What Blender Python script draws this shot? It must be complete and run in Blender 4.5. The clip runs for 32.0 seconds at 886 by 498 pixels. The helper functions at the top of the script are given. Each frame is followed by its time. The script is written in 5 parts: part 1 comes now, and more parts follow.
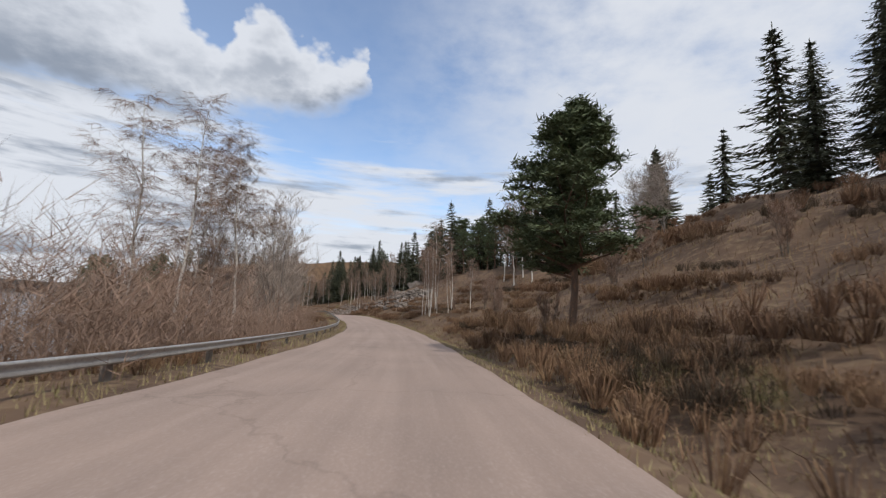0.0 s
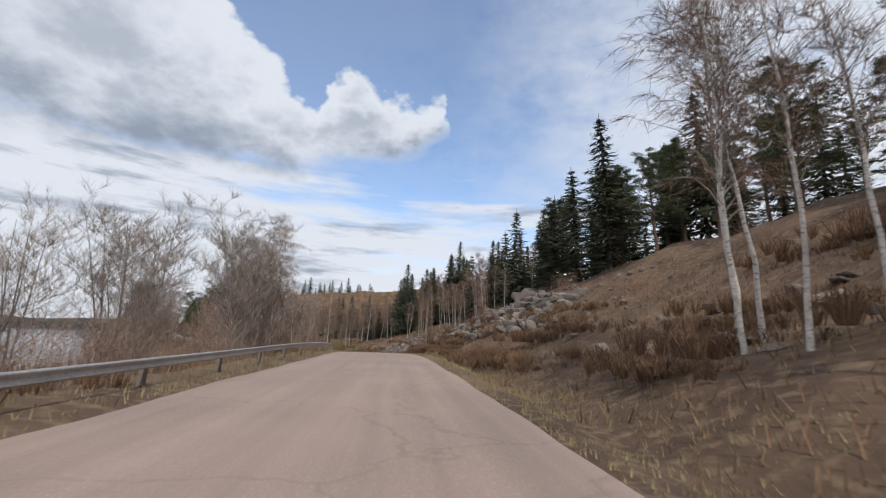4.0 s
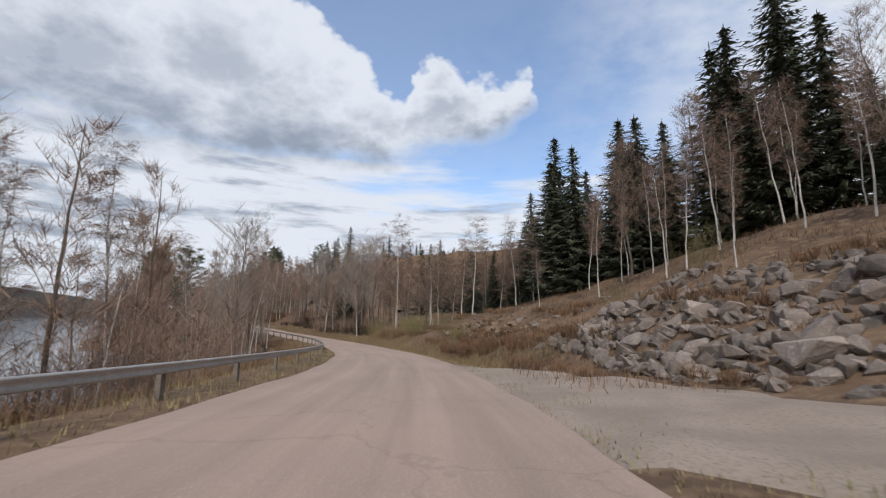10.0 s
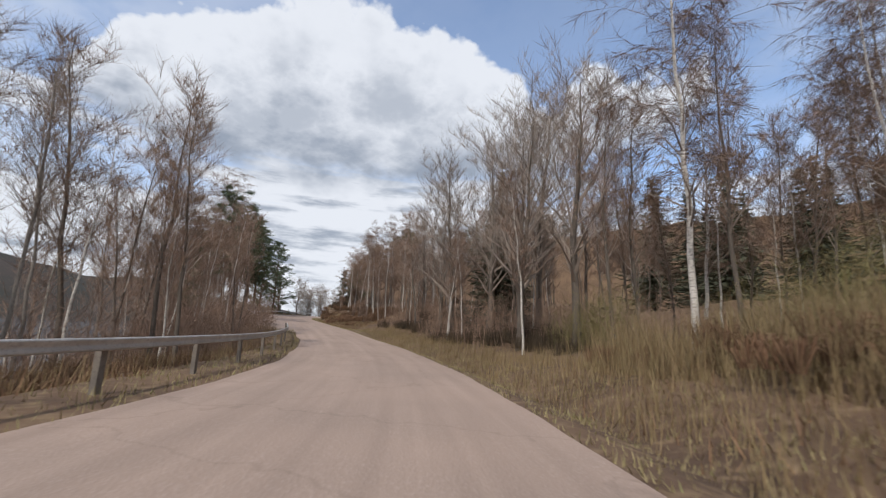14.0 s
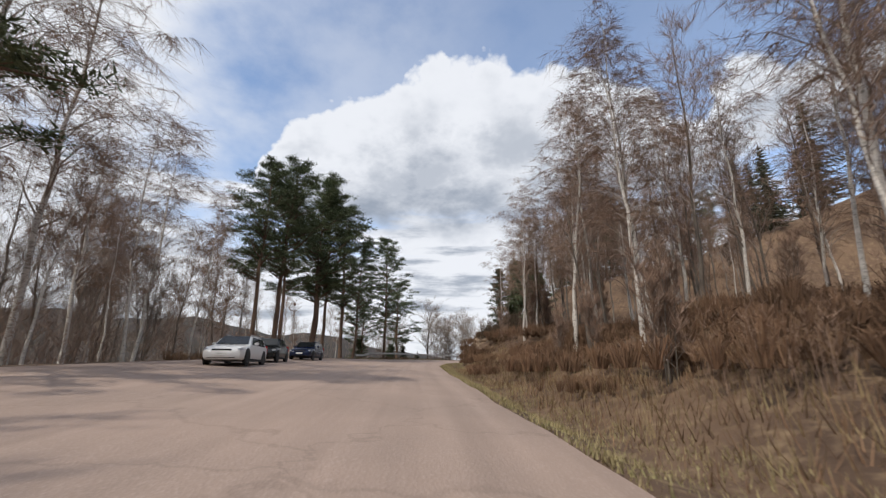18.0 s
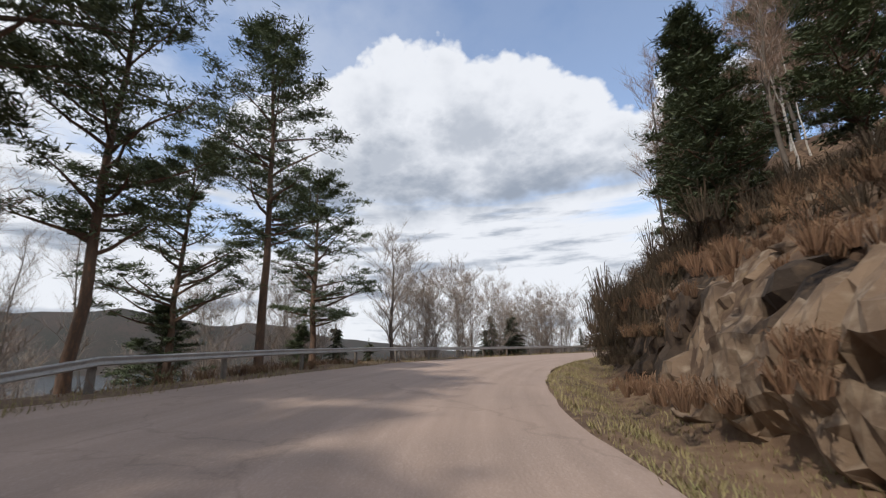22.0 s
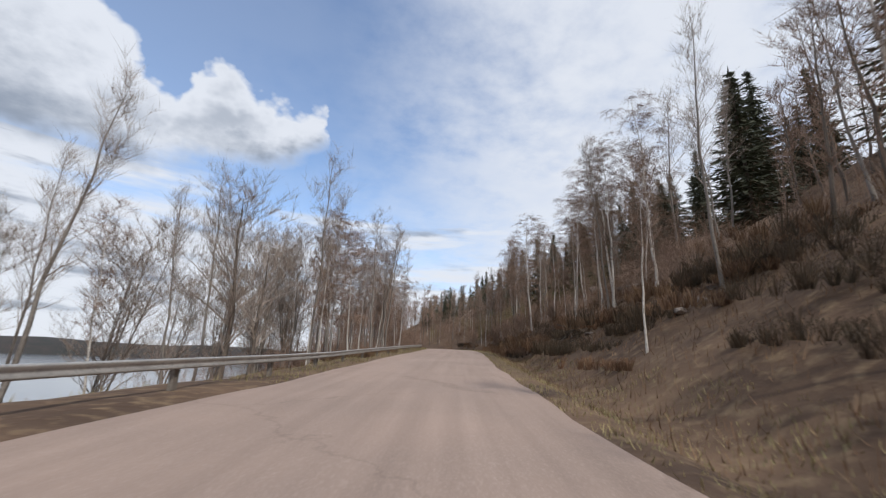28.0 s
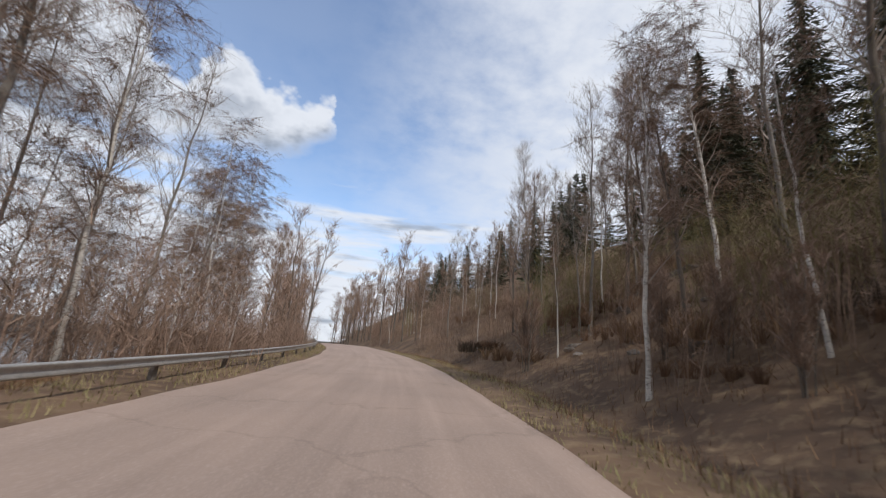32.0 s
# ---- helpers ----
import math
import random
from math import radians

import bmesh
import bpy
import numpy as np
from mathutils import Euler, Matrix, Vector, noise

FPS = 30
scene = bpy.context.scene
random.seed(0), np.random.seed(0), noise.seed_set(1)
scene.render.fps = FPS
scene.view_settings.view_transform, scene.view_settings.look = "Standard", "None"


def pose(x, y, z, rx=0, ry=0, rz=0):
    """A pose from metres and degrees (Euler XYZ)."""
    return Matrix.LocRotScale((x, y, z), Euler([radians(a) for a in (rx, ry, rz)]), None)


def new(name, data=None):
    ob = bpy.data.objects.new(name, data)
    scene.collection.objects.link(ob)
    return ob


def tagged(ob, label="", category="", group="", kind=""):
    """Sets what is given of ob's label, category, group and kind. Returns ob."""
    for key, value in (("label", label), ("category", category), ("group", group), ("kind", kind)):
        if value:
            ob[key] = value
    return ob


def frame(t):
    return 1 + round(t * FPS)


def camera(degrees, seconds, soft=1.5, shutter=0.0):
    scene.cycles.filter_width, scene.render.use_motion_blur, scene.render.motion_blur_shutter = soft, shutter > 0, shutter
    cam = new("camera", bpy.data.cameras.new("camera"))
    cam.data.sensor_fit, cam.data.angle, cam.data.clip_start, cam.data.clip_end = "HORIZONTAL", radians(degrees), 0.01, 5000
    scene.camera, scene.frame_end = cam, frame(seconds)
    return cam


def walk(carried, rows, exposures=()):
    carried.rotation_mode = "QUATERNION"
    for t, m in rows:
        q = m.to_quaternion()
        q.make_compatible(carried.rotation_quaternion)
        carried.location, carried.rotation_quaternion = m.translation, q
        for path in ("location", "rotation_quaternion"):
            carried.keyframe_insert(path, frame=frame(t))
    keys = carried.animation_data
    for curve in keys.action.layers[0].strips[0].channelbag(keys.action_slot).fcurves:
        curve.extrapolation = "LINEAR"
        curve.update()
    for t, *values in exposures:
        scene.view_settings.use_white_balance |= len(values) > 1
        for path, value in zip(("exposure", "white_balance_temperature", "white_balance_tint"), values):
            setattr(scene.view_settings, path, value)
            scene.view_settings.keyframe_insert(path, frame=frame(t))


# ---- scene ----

# ---- camera ----
cam = camera(92.0, 32.0, 1.25, 0.1)
ROWS = [
    (0.0, 0.00, 0.00, 1.25, -6.39, 7.67, -2.56),
    (0.5, 0.37, 6.69, 0.97, -4.57, 8.80, -2.82),
    (1.0, 0.57, 13.42, 0.73, -3.27, 9.66, -2.72),
    (1.5, 0.63, 20.20, 0.53, -2.40, 10.28, -2.34),
    (2.0, 0.58, 27.07, 0.34, -1.25, 10.86, -2.22),
    (2.5, 0.37, 33.96, 0.16, 0.22, 11.24, -2.00),
    (3.0, -0.02, 40.76, 0.00, 1.80, 11.62, -1.86),
    (3.5, -0.59, 47.40, -0.08, 3.39, 11.85, -1.97),
    (5.5, -5.23, 73.35, 0.02, 8.61, 12.21, -2.29),
    (6.0, -6.61, 80.08, 0.06, 9.98, 12.09, -1.95),
    (6.5, -8.15, 86.78, 0.07, 11.35, 11.37, -1.30),
    (7.0, -9.75, 93.02, -0.01, 12.98, 10.46, -0.66),
    (7.5, -11.42, 98.79, -0.23, 14.75, 9.47, 0.45),
    (8.0, -13.26, 104.55, -0.57, 16.02, 8.95, 0.42),
    (8.5, -15.23, 110.36, -0.95, 16.89, 8.83, 0.27),
    (9.0, -17.25, 116.11, -1.29, 17.38, 9.04, 0.09),
    (9.5, -19.33, 121.89, -1.60, 17.63, 9.17, -0.48),
    (10.0, -21.48, 127.75, -1.91, 17.96, 9.22, -0.64),
    (10.5, -23.70, 133.69, -2.22, 18.47, 9.33, -0.73),
    (11.0, -26.07, 139.74, -2.53, 19.73, 9.53, -1.03),
    (11.5, -28.74, 145.91, -2.83, 22.55, 9.59, -1.55),
    (12.0, -31.87, 152.17, -3.13, 25.88, 9.76, -2.26),
    (12.5, -35.48, 158.49, -3.45, 29.00, 10.17, -2.86),
    (13.0, -39.63, 164.91, -3.79, 32.14, 10.28, -3.29),
    (13.5, -44.29, 171.30, -4.08, 35.47, 10.57, -3.25),
    (14.0, -49.19, 177.23, -4.28, 39.29, 11.01, -2.19),
    (14.5, -54.03, 182.35, -4.39, 43.11, 11.40, -1.07),
    (15.0, -58.84, 186.86, -4.40, 46.05, 12.17, -0.52),
    (15.5, -63.95, 191.16, -4.34, 49.06, 13.12, -0.27),
    (17.5, -87.90, 206.40, -3.60, 57.42, 15.44, -0.68),
    (18.0, -93.53, 209.59, -3.22, 58.91, 16.10, 0.03),
    (18.5, -98.89, 212.47, -2.92, 60.06, 16.21, 0.71),
    (19.0, -104.14, 215.19, -2.59, 60.62, 15.95, 1.43),
    (19.5, -109.38, 217.87, -2.30, 60.70, 15.71, 1.97),
    (20.0, -114.49, 220.47, -2.05, 60.68, 15.37, 2.30),
    (20.5, -119.45, 223.02, -1.82, 60.41, 15.00, 2.76),
    (21.0, -124.30, 225.57, -1.56, 59.48, 14.57, 2.79),
    (21.5, -129.03, 228.25, -1.29, 56.95, 14.32, 2.52),
    (22.0, -133.62, 231.18, -1.04, 53.28, 14.26, 2.01),
    (22.5, -138.12, 234.58, -0.84, 48.31, 13.97, 1.38),
    (23.0, -142.61, 238.71, -0.67, 42.22, 13.81, 0.56),
    (23.5, -146.98, 243.72, -0.49, 35.64, 13.72, -0.10),
    (24.0, -150.96, 249.59, -0.31, 28.27, 13.55, -0.45),
    (24.5, -154.30, 256.29, -0.14, 20.47, 13.49, -0.72),
    (25.0, -156.86, 263.76, -0.01, 12.97, 13.58, -1.13),
    (25.5, -158.54, 271.90, 0.09, 5.88, 13.91, -1.42),
    (26.0, -159.28, 280.33, 0.17, -0.34, 14.45, -1.19),
    (26.5, -159.27, 288.78, 0.30, -4.38, 14.63, -1.63),
    (28.5, -152.88, 323.39, 1.86, -14.96, 15.29, -2.27),
    (29.0, -150.74, 332.14, 2.39, -17.05, 15.22, -2.29),
    (29.5, -148.39, 340.71, 2.95, -18.14, 15.17, -2.26),
    (30.0, -146.00, 349.05, 3.49, -18.39, 15.00, -2.17),
    (30.5, -143.73, 357.11, 3.95, -17.61, 14.89, -2.19),
    (31.0, -141.73, 364.87, 4.34, -15.90, 14.56, -2.86),
    (31.5, -140.02, 372.36, 4.69, -14.30, 14.75, -3.41),
    (32.0, -138.55, 379.71, 5.02, -12.87, 14.54, -4.45),
]
walk(cam, [(t, pose(x, y, z, 90 + p, r, w)) for t, x, y, z, w, p, r in ROWS],
     [(0.0, -0.2, 6250, 10), (3.5, -0.14, 6200, 10), (6.0, -0.12, 6150, 10), (13.0, -0.1, 6180, 10), (15.0, 0.0, 6350, 10), (21.5, 0.02, 6400, 10), (23.2, -0.06, 6200, 10), (24.5, -0.12, 6150, 10), (32.0, -0.08, 6200, 10)])

# ---- sky and sun ----
SUN_TURN, SUN_UP = 200.0, 47.0          # degrees: bearing to the left of +y, height
world = bpy.data.worlds.new("spring_sky")
scene.world = world
world.use_nodes = True


def sky_nodes(tree):
    n, l = tree.nodes, tree.links
    n.clear()
    out = n.new("ShaderNodeOutputWorld")
    bg = n.new("ShaderNodeBackground")
    sky = n.new("ShaderNodeTexSky")
    sky.sky_type, sky.sun_disc = "NISHITA", False
    sky.sun_elevation, sky.sun_rotation = radians(SUN_UP), radians(-SUN_TURN)
    sky.air_density, sky.dust_density, sky.ozone_density = 1.0, 0.6, 1.4
    co = n.new("ShaderNodeTexCoord")
    sep = n.new("ShaderNodeSeparateXYZ")
    l.new(co.outputs["Generated"], sep.inputs[0])

    def m(op, a, b=0.0, c=0.0, clamp=False):
        k = n.new("ShaderNodeMath")
        k.operation, k.use_clamp = op, clamp
        for i, q in enumerate((a, b, c)):
            if isinstance(q, (int, float)):
                k.inputs[i].default_value = q
            else:
                l.new(q, k.inputs[i])
        return k.outputs[0]

    az = m("MULTIPLY", m("ARCTAN2", m("MULTIPLY", sep.outputs[0], -1.0), sep.outputs[1]), 57.3)
    el = m("MULTIPLY", m("ARCSINE", sep.outputs[2]), 57.3)
    flat = n.new("ShaderNodeCombineXYZ")
    down = m("ADD", m("MAXIMUM", sep.outputs[2], 0.0), 0.16)
    l.new(m("DIVIDE", sep.outputs[0], down), flat.inputs[0])
    l.new(m("DIVIDE", sep.outputs[1], down), flat.inputs[1])

    def fbm(scale, detail, rough, shift):
        mp = n.new("ShaderNodeMapping")
        mp.inputs["Location"].default_value = shift
        l.new(flat.outputs[0], mp.inputs[0])
        t = n.new("ShaderNodeTexNoise")
        t.inputs["Scale"].default_value, t.inputs["Detail"].default_value = scale, detail
        t.inputs["Roughness"].default_value = rough
        l.new(mp.outputs[0], t.inputs["Vector"])
        return t.outputs["Fac"]

    big, fine = fbm(1.1, 6.0, 0.55, (0.3, 0.7, 0)), fbm(2.6, 9.0, 0.62, (4.0, 1.0, 0))
    wisp = fbm(0.7, 5.0, 0.65, (1.0, 3.0, 0))
    puff = fbm(5.0, 7.0, 0.6, (2.0, 8.0, 0))
    def curve(x, lo, hi, pairs):
        """A line through pairs (x, value 0 to 60), as a ramp."""
        r = n.new("ShaderNodeValToRGB")
        e = r.color_ramp.elements
        for i, (q, v) in enumerate(pairs):
            k = e[i] if i < 2 else e.new(1.0)
            k.position, k.color = (q - lo) / (hi - lo), (v / 60, v / 60, v / 60, 1)
        l.new(m("DIVIDE", m("SUBTRACT", x, lo), hi - lo, 0, True), r.inputs[0])
        sp = n.new("ShaderNodeSeparateColor")
        l.new(r.outputs[0], sp.inputs[0])
        return m("MULTIPLY", sp.outputs[0], 60.0)

    def ease(v, a, b):
        k = n.new("ShaderNodeMapRange")
        k.interpolation_type = "SMOOTHSTEP"
        k.inputs["From Min"].default_value, k.inputs["From Max"].default_value = a, b
        l.new(v, k.inputs["Value"])
        return k.outputs[0]

    def field(kind, ka, ke, scale, detail=4.0):
        """Noise over bearing and height."""
        v = n.new("ShaderNodeCombineXYZ")
        l.new(m("MULTIPLY", az, ka), v.inputs[0])
        l.new(m("MULTIPLY", el, ke), v.inputs[1])
        t = n.new(kind)
        t.inputs["Scale"].default_value, t.inputs["Detail"].default_value = scale, detail
        t.inputs["Roughness"].default_value = 0.55
        l.new(v.outputs[0], t.inputs["Vector"])
        return t

    # cauliflower billows of the cumulus bank
    stir = field("ShaderNodeTexNoise", 0.10, 0.13, 2.0, 5.0).outputs["Fac"]
    cell = field("ShaderNodeTexVoronoi", 0.16, 0.24, 1.0, 3.0)
    cell.feature, cell.inputs["Smoothness"].default_value = "SMOOTH_F1", 0.35
    lump = m("SUBTRACT", 0.62, cell.outputs["Distance"])
    lump = m("ADD", m("MULTIPLY", lump, 3.4), m("MULTIPLY", m("SUBTRACT", stir, 0.5), 3.2))
    az2 = m("ADD", az, m("MULTIPLY", m("SUBTRACT", puff, 0.5), 4.0))
    top = curve(az2, 0.0, 100.0, ((2, 6), (4.4, 28.5), (6, 32.5), (13, 32.5), (19, 34.5), (22, 34.6), (24, 30.5), (27, 31.5), (30, 34.5), (34, 37.5), (41, 40), (50, 41), (61, 42), (67, 39.5), (74, 36), (81, 34), (84, 28), (88, 10)))
    low = curve(az2, 0.0, 100.0, ((4, 28), (7, 25.5), (12, 23.0), (24, 20.5), (40, 19), (60, 18.0), (75, 18.5), (86, 22)))
    high, deep = m("SUBTRACT", m("ADD", top, lump), el), m("SUBTRACT", m("ADD", el, m("MULTIPLY", lump, 0.6)), low)
    bank = m("MULTIPLY", ease(high, -0.5, 1.3), ease(deep, -2.4, 2.0))
    # a second, lower deck of long flat clouds, thicker towards the horizon
    flat_ = field("ShaderNodeTexNoise", 0.030, 0.22, 1.0, 7.0).outputs["Fac"]
    flat2 = field("ShaderNodeTexNoise", 0.045, 0.30, 1.3, 6.0).outputs["Fac"]
    lift = curve(el, 0.0, 60.0, ((0, 60), (5, 52), (9, 47), (13, 40), (18, 33), (22, 19), (27, 8), (34, 0)))
    lift = m("SUBTRACT", m("DIVIDE", lift, 60.0), m("MULTIPLY", m("SUBTRACT", 1.0, ease(az, 8.0, 26.0)), 0.20))
    deck = ease(m("ADD", m("SUBTRACT", flat_, 0.72), m("MULTIPLY", lift, 0.62)), -0.08, 0.13)
    # thin veil away from the bank, and puffs out of the view
    stray = m("ADD", az, m("MULTIPLY", m("SUBTRACT", wisp, 0.5), 50.0))
    away = m("SUBTRACT", 1.0, m("MULTIPLY", ease(stray, -26.0, 6.0), m("SUBTRACT", 1.0, ease(stray, 76.0, 110.0))))
    veil = m("MULTIPLY", ease(m("ADD", m("MULTIPLY", wisp, 0.8), m("MULTIPLY", puff, 0.35)), 0.36, 0.66), m("ADD", m("ADD", m("MULTIPLY", away, 0.84), m("MULTIPLY", ease(az, 40.0, 75.0), 0.28)), 0.14))
    rear = m("MULTIPLY", ease(m("ADD", big, m("MULTIPLY", m("SUBTRACT", puff, 0.5), 0.4)), 0.46, 0.60), ease(m("ABSOLUTE", m("SUBTRACT", az, 38.0)), 58.0, 72.0))
    cover = m("MAXIMUM", m("MAXIMUM", bank, deck), m("MAXIMUM", veil, rear))
    mask = n.new("ShaderNodeMath")
    mask.operation, mask.use_clamp = "MULTIPLY", True
    mask.inputs[1].default_value = 0.98
    l.new(cover, mask.inputs[0])
    # lit crowns and grey flat undersides
    sink = m("DIVIDE", m("SUBTRACT", m("ADD", top, m("MULTIPLY", lump, 1.6)), el), m("MAXIMUM", m("SUBTRACT", top, low), 2.0))
    under = m("MULTIPLY", ease(m("ADD", sink, m("MULTIPLY", m("SUBTRACT", fine, 0.5), 1.5)), 0.18, 0.98), bank)
    # soft hollows between the billows
    hollow = field("ShaderNodeTexNoise", 0.075, 0.11, 1.0, 6.0).outputs["Fac"]
    hollow = m("MULTIPLY", ease(m("ADD", hollow, m("MULTIPLY", lump, -0.025)), 0.44, 0.66), m("MULTIPLY", bank, ease(sink, 0.0, 0.4)))
    belly = m("MULTIPLY", ease(m("ADD", flat2, m("MULTIPLY", m("SUBTRACT", fine, 0.5), 0.3)), 0.50, 0.68), m("MULTIPLY", deck, m("SUBTRACT", 1.0, m("MULTIPLY", bank, 0.8))))
    shade = n.new("ShaderNodeMath")
    shade.operation, shade.use_clamp = "MAXIMUM", True
    l.new(m("MAXIMUM", m("MULTIPLY", under, 0.92), m("MULTIPLY", hollow, 0.6)), shade.inputs[0])
    l.new(m("MULTIPLY", belly, 0.85), shade.inputs[1])
    tone = n.new("ShaderNodeMix")
    tone.data_type = "RGBA"
    tone.inputs[6].default_value, tone.inputs[7].default_value = (0.86, 0.875, 0.91, 1), (0.29, 0.335, 0.41, 1)
    l.new(shade.outputs[0], tone.inputs[0])
    scale = n.new("ShaderNodeMix")
    scale.data_type, scale.blend_type = "RGBA", "MULTIPLY"
    scale.inputs[0].default_value = 1.0
    scale.inputs[7].default_value = (SKY, SKY, SKY, 1)
    l.new(sky.outputs[0], scale.inputs[6])
    mix = n.new("ShaderNodeMix")
    mix.data_type = "RGBA"
    l.new(mask.outputs[0], mix.inputs[0])
    l.new(scale.outputs[2], mix.inputs[6])
    l.new(tone.outputs[2], mix.inputs[7])
    l.new(mix.outputs[2], bg.inputs["Color"])
    bg.inputs["Strength"].default_value = 1.0
    l.new(bg.outputs[0], out.inputs["Surface"])


SKY = 0.21
sky_nodes(world.node_tree)
sun = bpy.data.lights.new("sun", "SUN")
sun.energy, sun.angle, sun.color = 2.7, radians(1.0), (1.0, 0.92, 0.81)
lamp = new("sun", sun)
lamp.matrix_world = pose(0, 0, 60, 90 - SUN_UP, 0, 180 + SUN_TURN)
lamp.rotation_mode = "XYZ"


# ---- materials ----
def material(name, base, second, scale=3.0, rough=0.9, bump=0.3, fine=40.0, third=None, metal=0.0, stretch=(1, 1, 1), spread=0.0):
    """Two tones mixed by a broad noise, a third by a fine one, with relief from the fine one."""
    mat = bpy.data.materials.new(name)
    mat.use_nodes = True
    n, l = mat.node_tree.nodes, mat.node_tree.links
    bsdf = n["Principled BSDF"]
    bsdf.inputs["Roughness"].default_value, bsdf.inputs["Metallic"].default_value = rough, metal
    bsdf.inputs["Specular IOR Level"].default_value = 0.3
    co = n.new("ShaderNodeTexCoord")
    mp = n.new("ShaderNodeMapping")
    mp.inputs["Scale"].default_value = stretch
    l.new(co.outputs["Object"], mp.inputs[0])
    broad, grain = n.new("ShaderNodeTexNoise"), n.new("ShaderNodeTexNoise")
    for t, s, d in ((broad, scale, 4.0), (grain, fine, 6.0)):
        t.inputs["Scale"].default_value, t.inputs["Detail"].default_value = s, d
        l.new(mp.outputs[0], t.inputs["Vector"])
    ramp = n.new("ShaderNodeMapRange")
    ramp.inputs["From Min"].default_value, ramp.inputs["From Max"].default_value = 0.35, 0.65
    l.new(broad.outputs["Fac"], ramp.inputs["Value"])
    a = n.new("ShaderNodeMix")
    a.data_type = "RGBA"
    a.inputs[6].default_value, a.inputs[7].default_value = (*base, 1), (*second, 1)
    l.new(ramp.outputs[0], a.inputs[0])
    b = n.new("ShaderNodeMix")
    b.data_type = "RGBA"
    r2 = n.new("ShaderNodeMapRange")
    r2.inputs["From Min"].default_value, r2.inputs["From Max"].default_value = 0.5, 0.75
    l.new(grain.outputs["Fac"], r2.inputs["Value"])
    l.new(r2.outputs[0], b.inputs[0])
    l.new(a.outputs[2], b.inputs[6])
    b.inputs[7].default_value = (*(third or [c * 0.6 for c in base]), 1)
    last = b.outputs[2]
    if spread:
        info, hsv = n.new("ShaderNodeObjectInfo"), n.new("ShaderNodeHueSaturation")
        geo = n.new("ShaderNodeNewGeometry")
        add = n.new("ShaderNodeMath")
        add.operation = "ADD"
        l.new(info.outputs["Random"], add.inputs[0])
        l.new(geo.outputs["Random Per Island"], add.inputs[1])
        val = n.new("ShaderNodeMapRange")
        val.inputs["From Max"].default_value = 2.0
        val.inputs["To Min"].default_value, val.inputs["To Max"].default_value = 1 - spread, 1 + spread
        l.new(add.outputs[0], val.inputs["Value"])
        l.new(val.outputs[0], hsv.inputs["Value"])
        l.new(last, hsv.inputs["Color"])
        last = hsv.outputs[0]
    l.new(last, bsdf.inputs["Base Color"])
    if bump:
        bp = n.new("ShaderNodeBump")
        bp.inputs["Strength"].default_value, bp.inputs["Distance"].default_value = bump, 0.05
        l.new(grain.outputs["Fac"], bp.inputs["Height"])
        l.new(bp.outputs[0], bsdf.inputs["Normal"])
    return mat


def asphalt():
    """Worn reddish asphalt: streaks along the road, pale grit, fine cracks, patches."""
    mat = material("worn_reddish_asphalt", (0.36, 0.265, 0.212), (0.31, 0.232, 0.188), 0.35, 0.85, 0.3, 30.0, (0.41, 0.315, 0.26))
    n, l = mat.node_tree.nodes, mat.node_tree.links
    bsdf = n["Principled BSDF"]
    base = bsdf.inputs["Base Color"].links[0].from_socket
    co, mp = n.new("ShaderNodeTexCoord"), n.new("ShaderNodeMapping")
    mp.inputs["Scale"].default_value = (1.1, 0.035, 1.0)
    l.new(co.outputs["UV"], mp.inputs[0])
    streak = n.new("ShaderNodeTexNoise")
    streak.inputs["Scale"].default_value, streak.inputs["Detail"].default_value, streak.inputs["Roughness"].default_value = 1.6, 5.0, 0.6
    l.new(mp.outputs[0], streak.inputs["Vector"])
    tone = n.new("ShaderNodeMapRange")
    tone.inputs["From Min"].default_value, tone.inputs["From Max"].default_value = 0.32, 0.68
    tone.inputs["To Min"].default_value, tone.inputs["To Max"].default_value = 0.88, 1.10
    l.new(streak.outputs["Fac"], tone.inputs["Value"])
    # cracks in a wandering net
    wob, bend = n.new("ShaderNodeTexNoise"), n.new("ShaderNodeVectorMath")
    wob.inputs["Scale"].default_value, wob.inputs["Detail"].default_value = 1.3, 5.0
    l.new(co.outputs["UV"], wob.inputs["Vector"])
    bend.operation = "MULTIPLY_ADD"
    l.new(wob.outputs["Color"], bend.inputs[0])
    bend.inputs[1].default_value = (1.6, 1.6, 0)
    l.new(co.outputs["UV"], bend.inputs[2])
    net = n.new("ShaderNodeTexVoronoi")
    net.feature = "DISTANCE_TO_EDGE"
    net.inputs["Scale"].default_value = 0.2
    l.new(bend.outputs[0], net.inputs["Vector"])
    crack = n.new("ShaderNodeMapRange")
    crack.inputs["From Min"].default_value, crack.inputs["From Max"].default_value = 0.002, 0.010
    crack.inputs["To Min"].default_value = 0.86
    l.new(net.outputs["Distance"], crack.inputs["Value"])
    val = n.new("ShaderNodeMath")
    val.operation = "MULTIPLY"
    l.new(tone.outputs[0], val.inputs[0])
    l.new(crack.outputs[0], val.inputs[1])
    hsv = n.new("ShaderNodeHueSaturation")
    l.new(val.outputs[0], hsv.inputs["Value"])
    l.new(base, hsv.inputs["Color"])
    l.new(hsv.outputs[0], bsdf.inputs["Base Color"])
    return mat


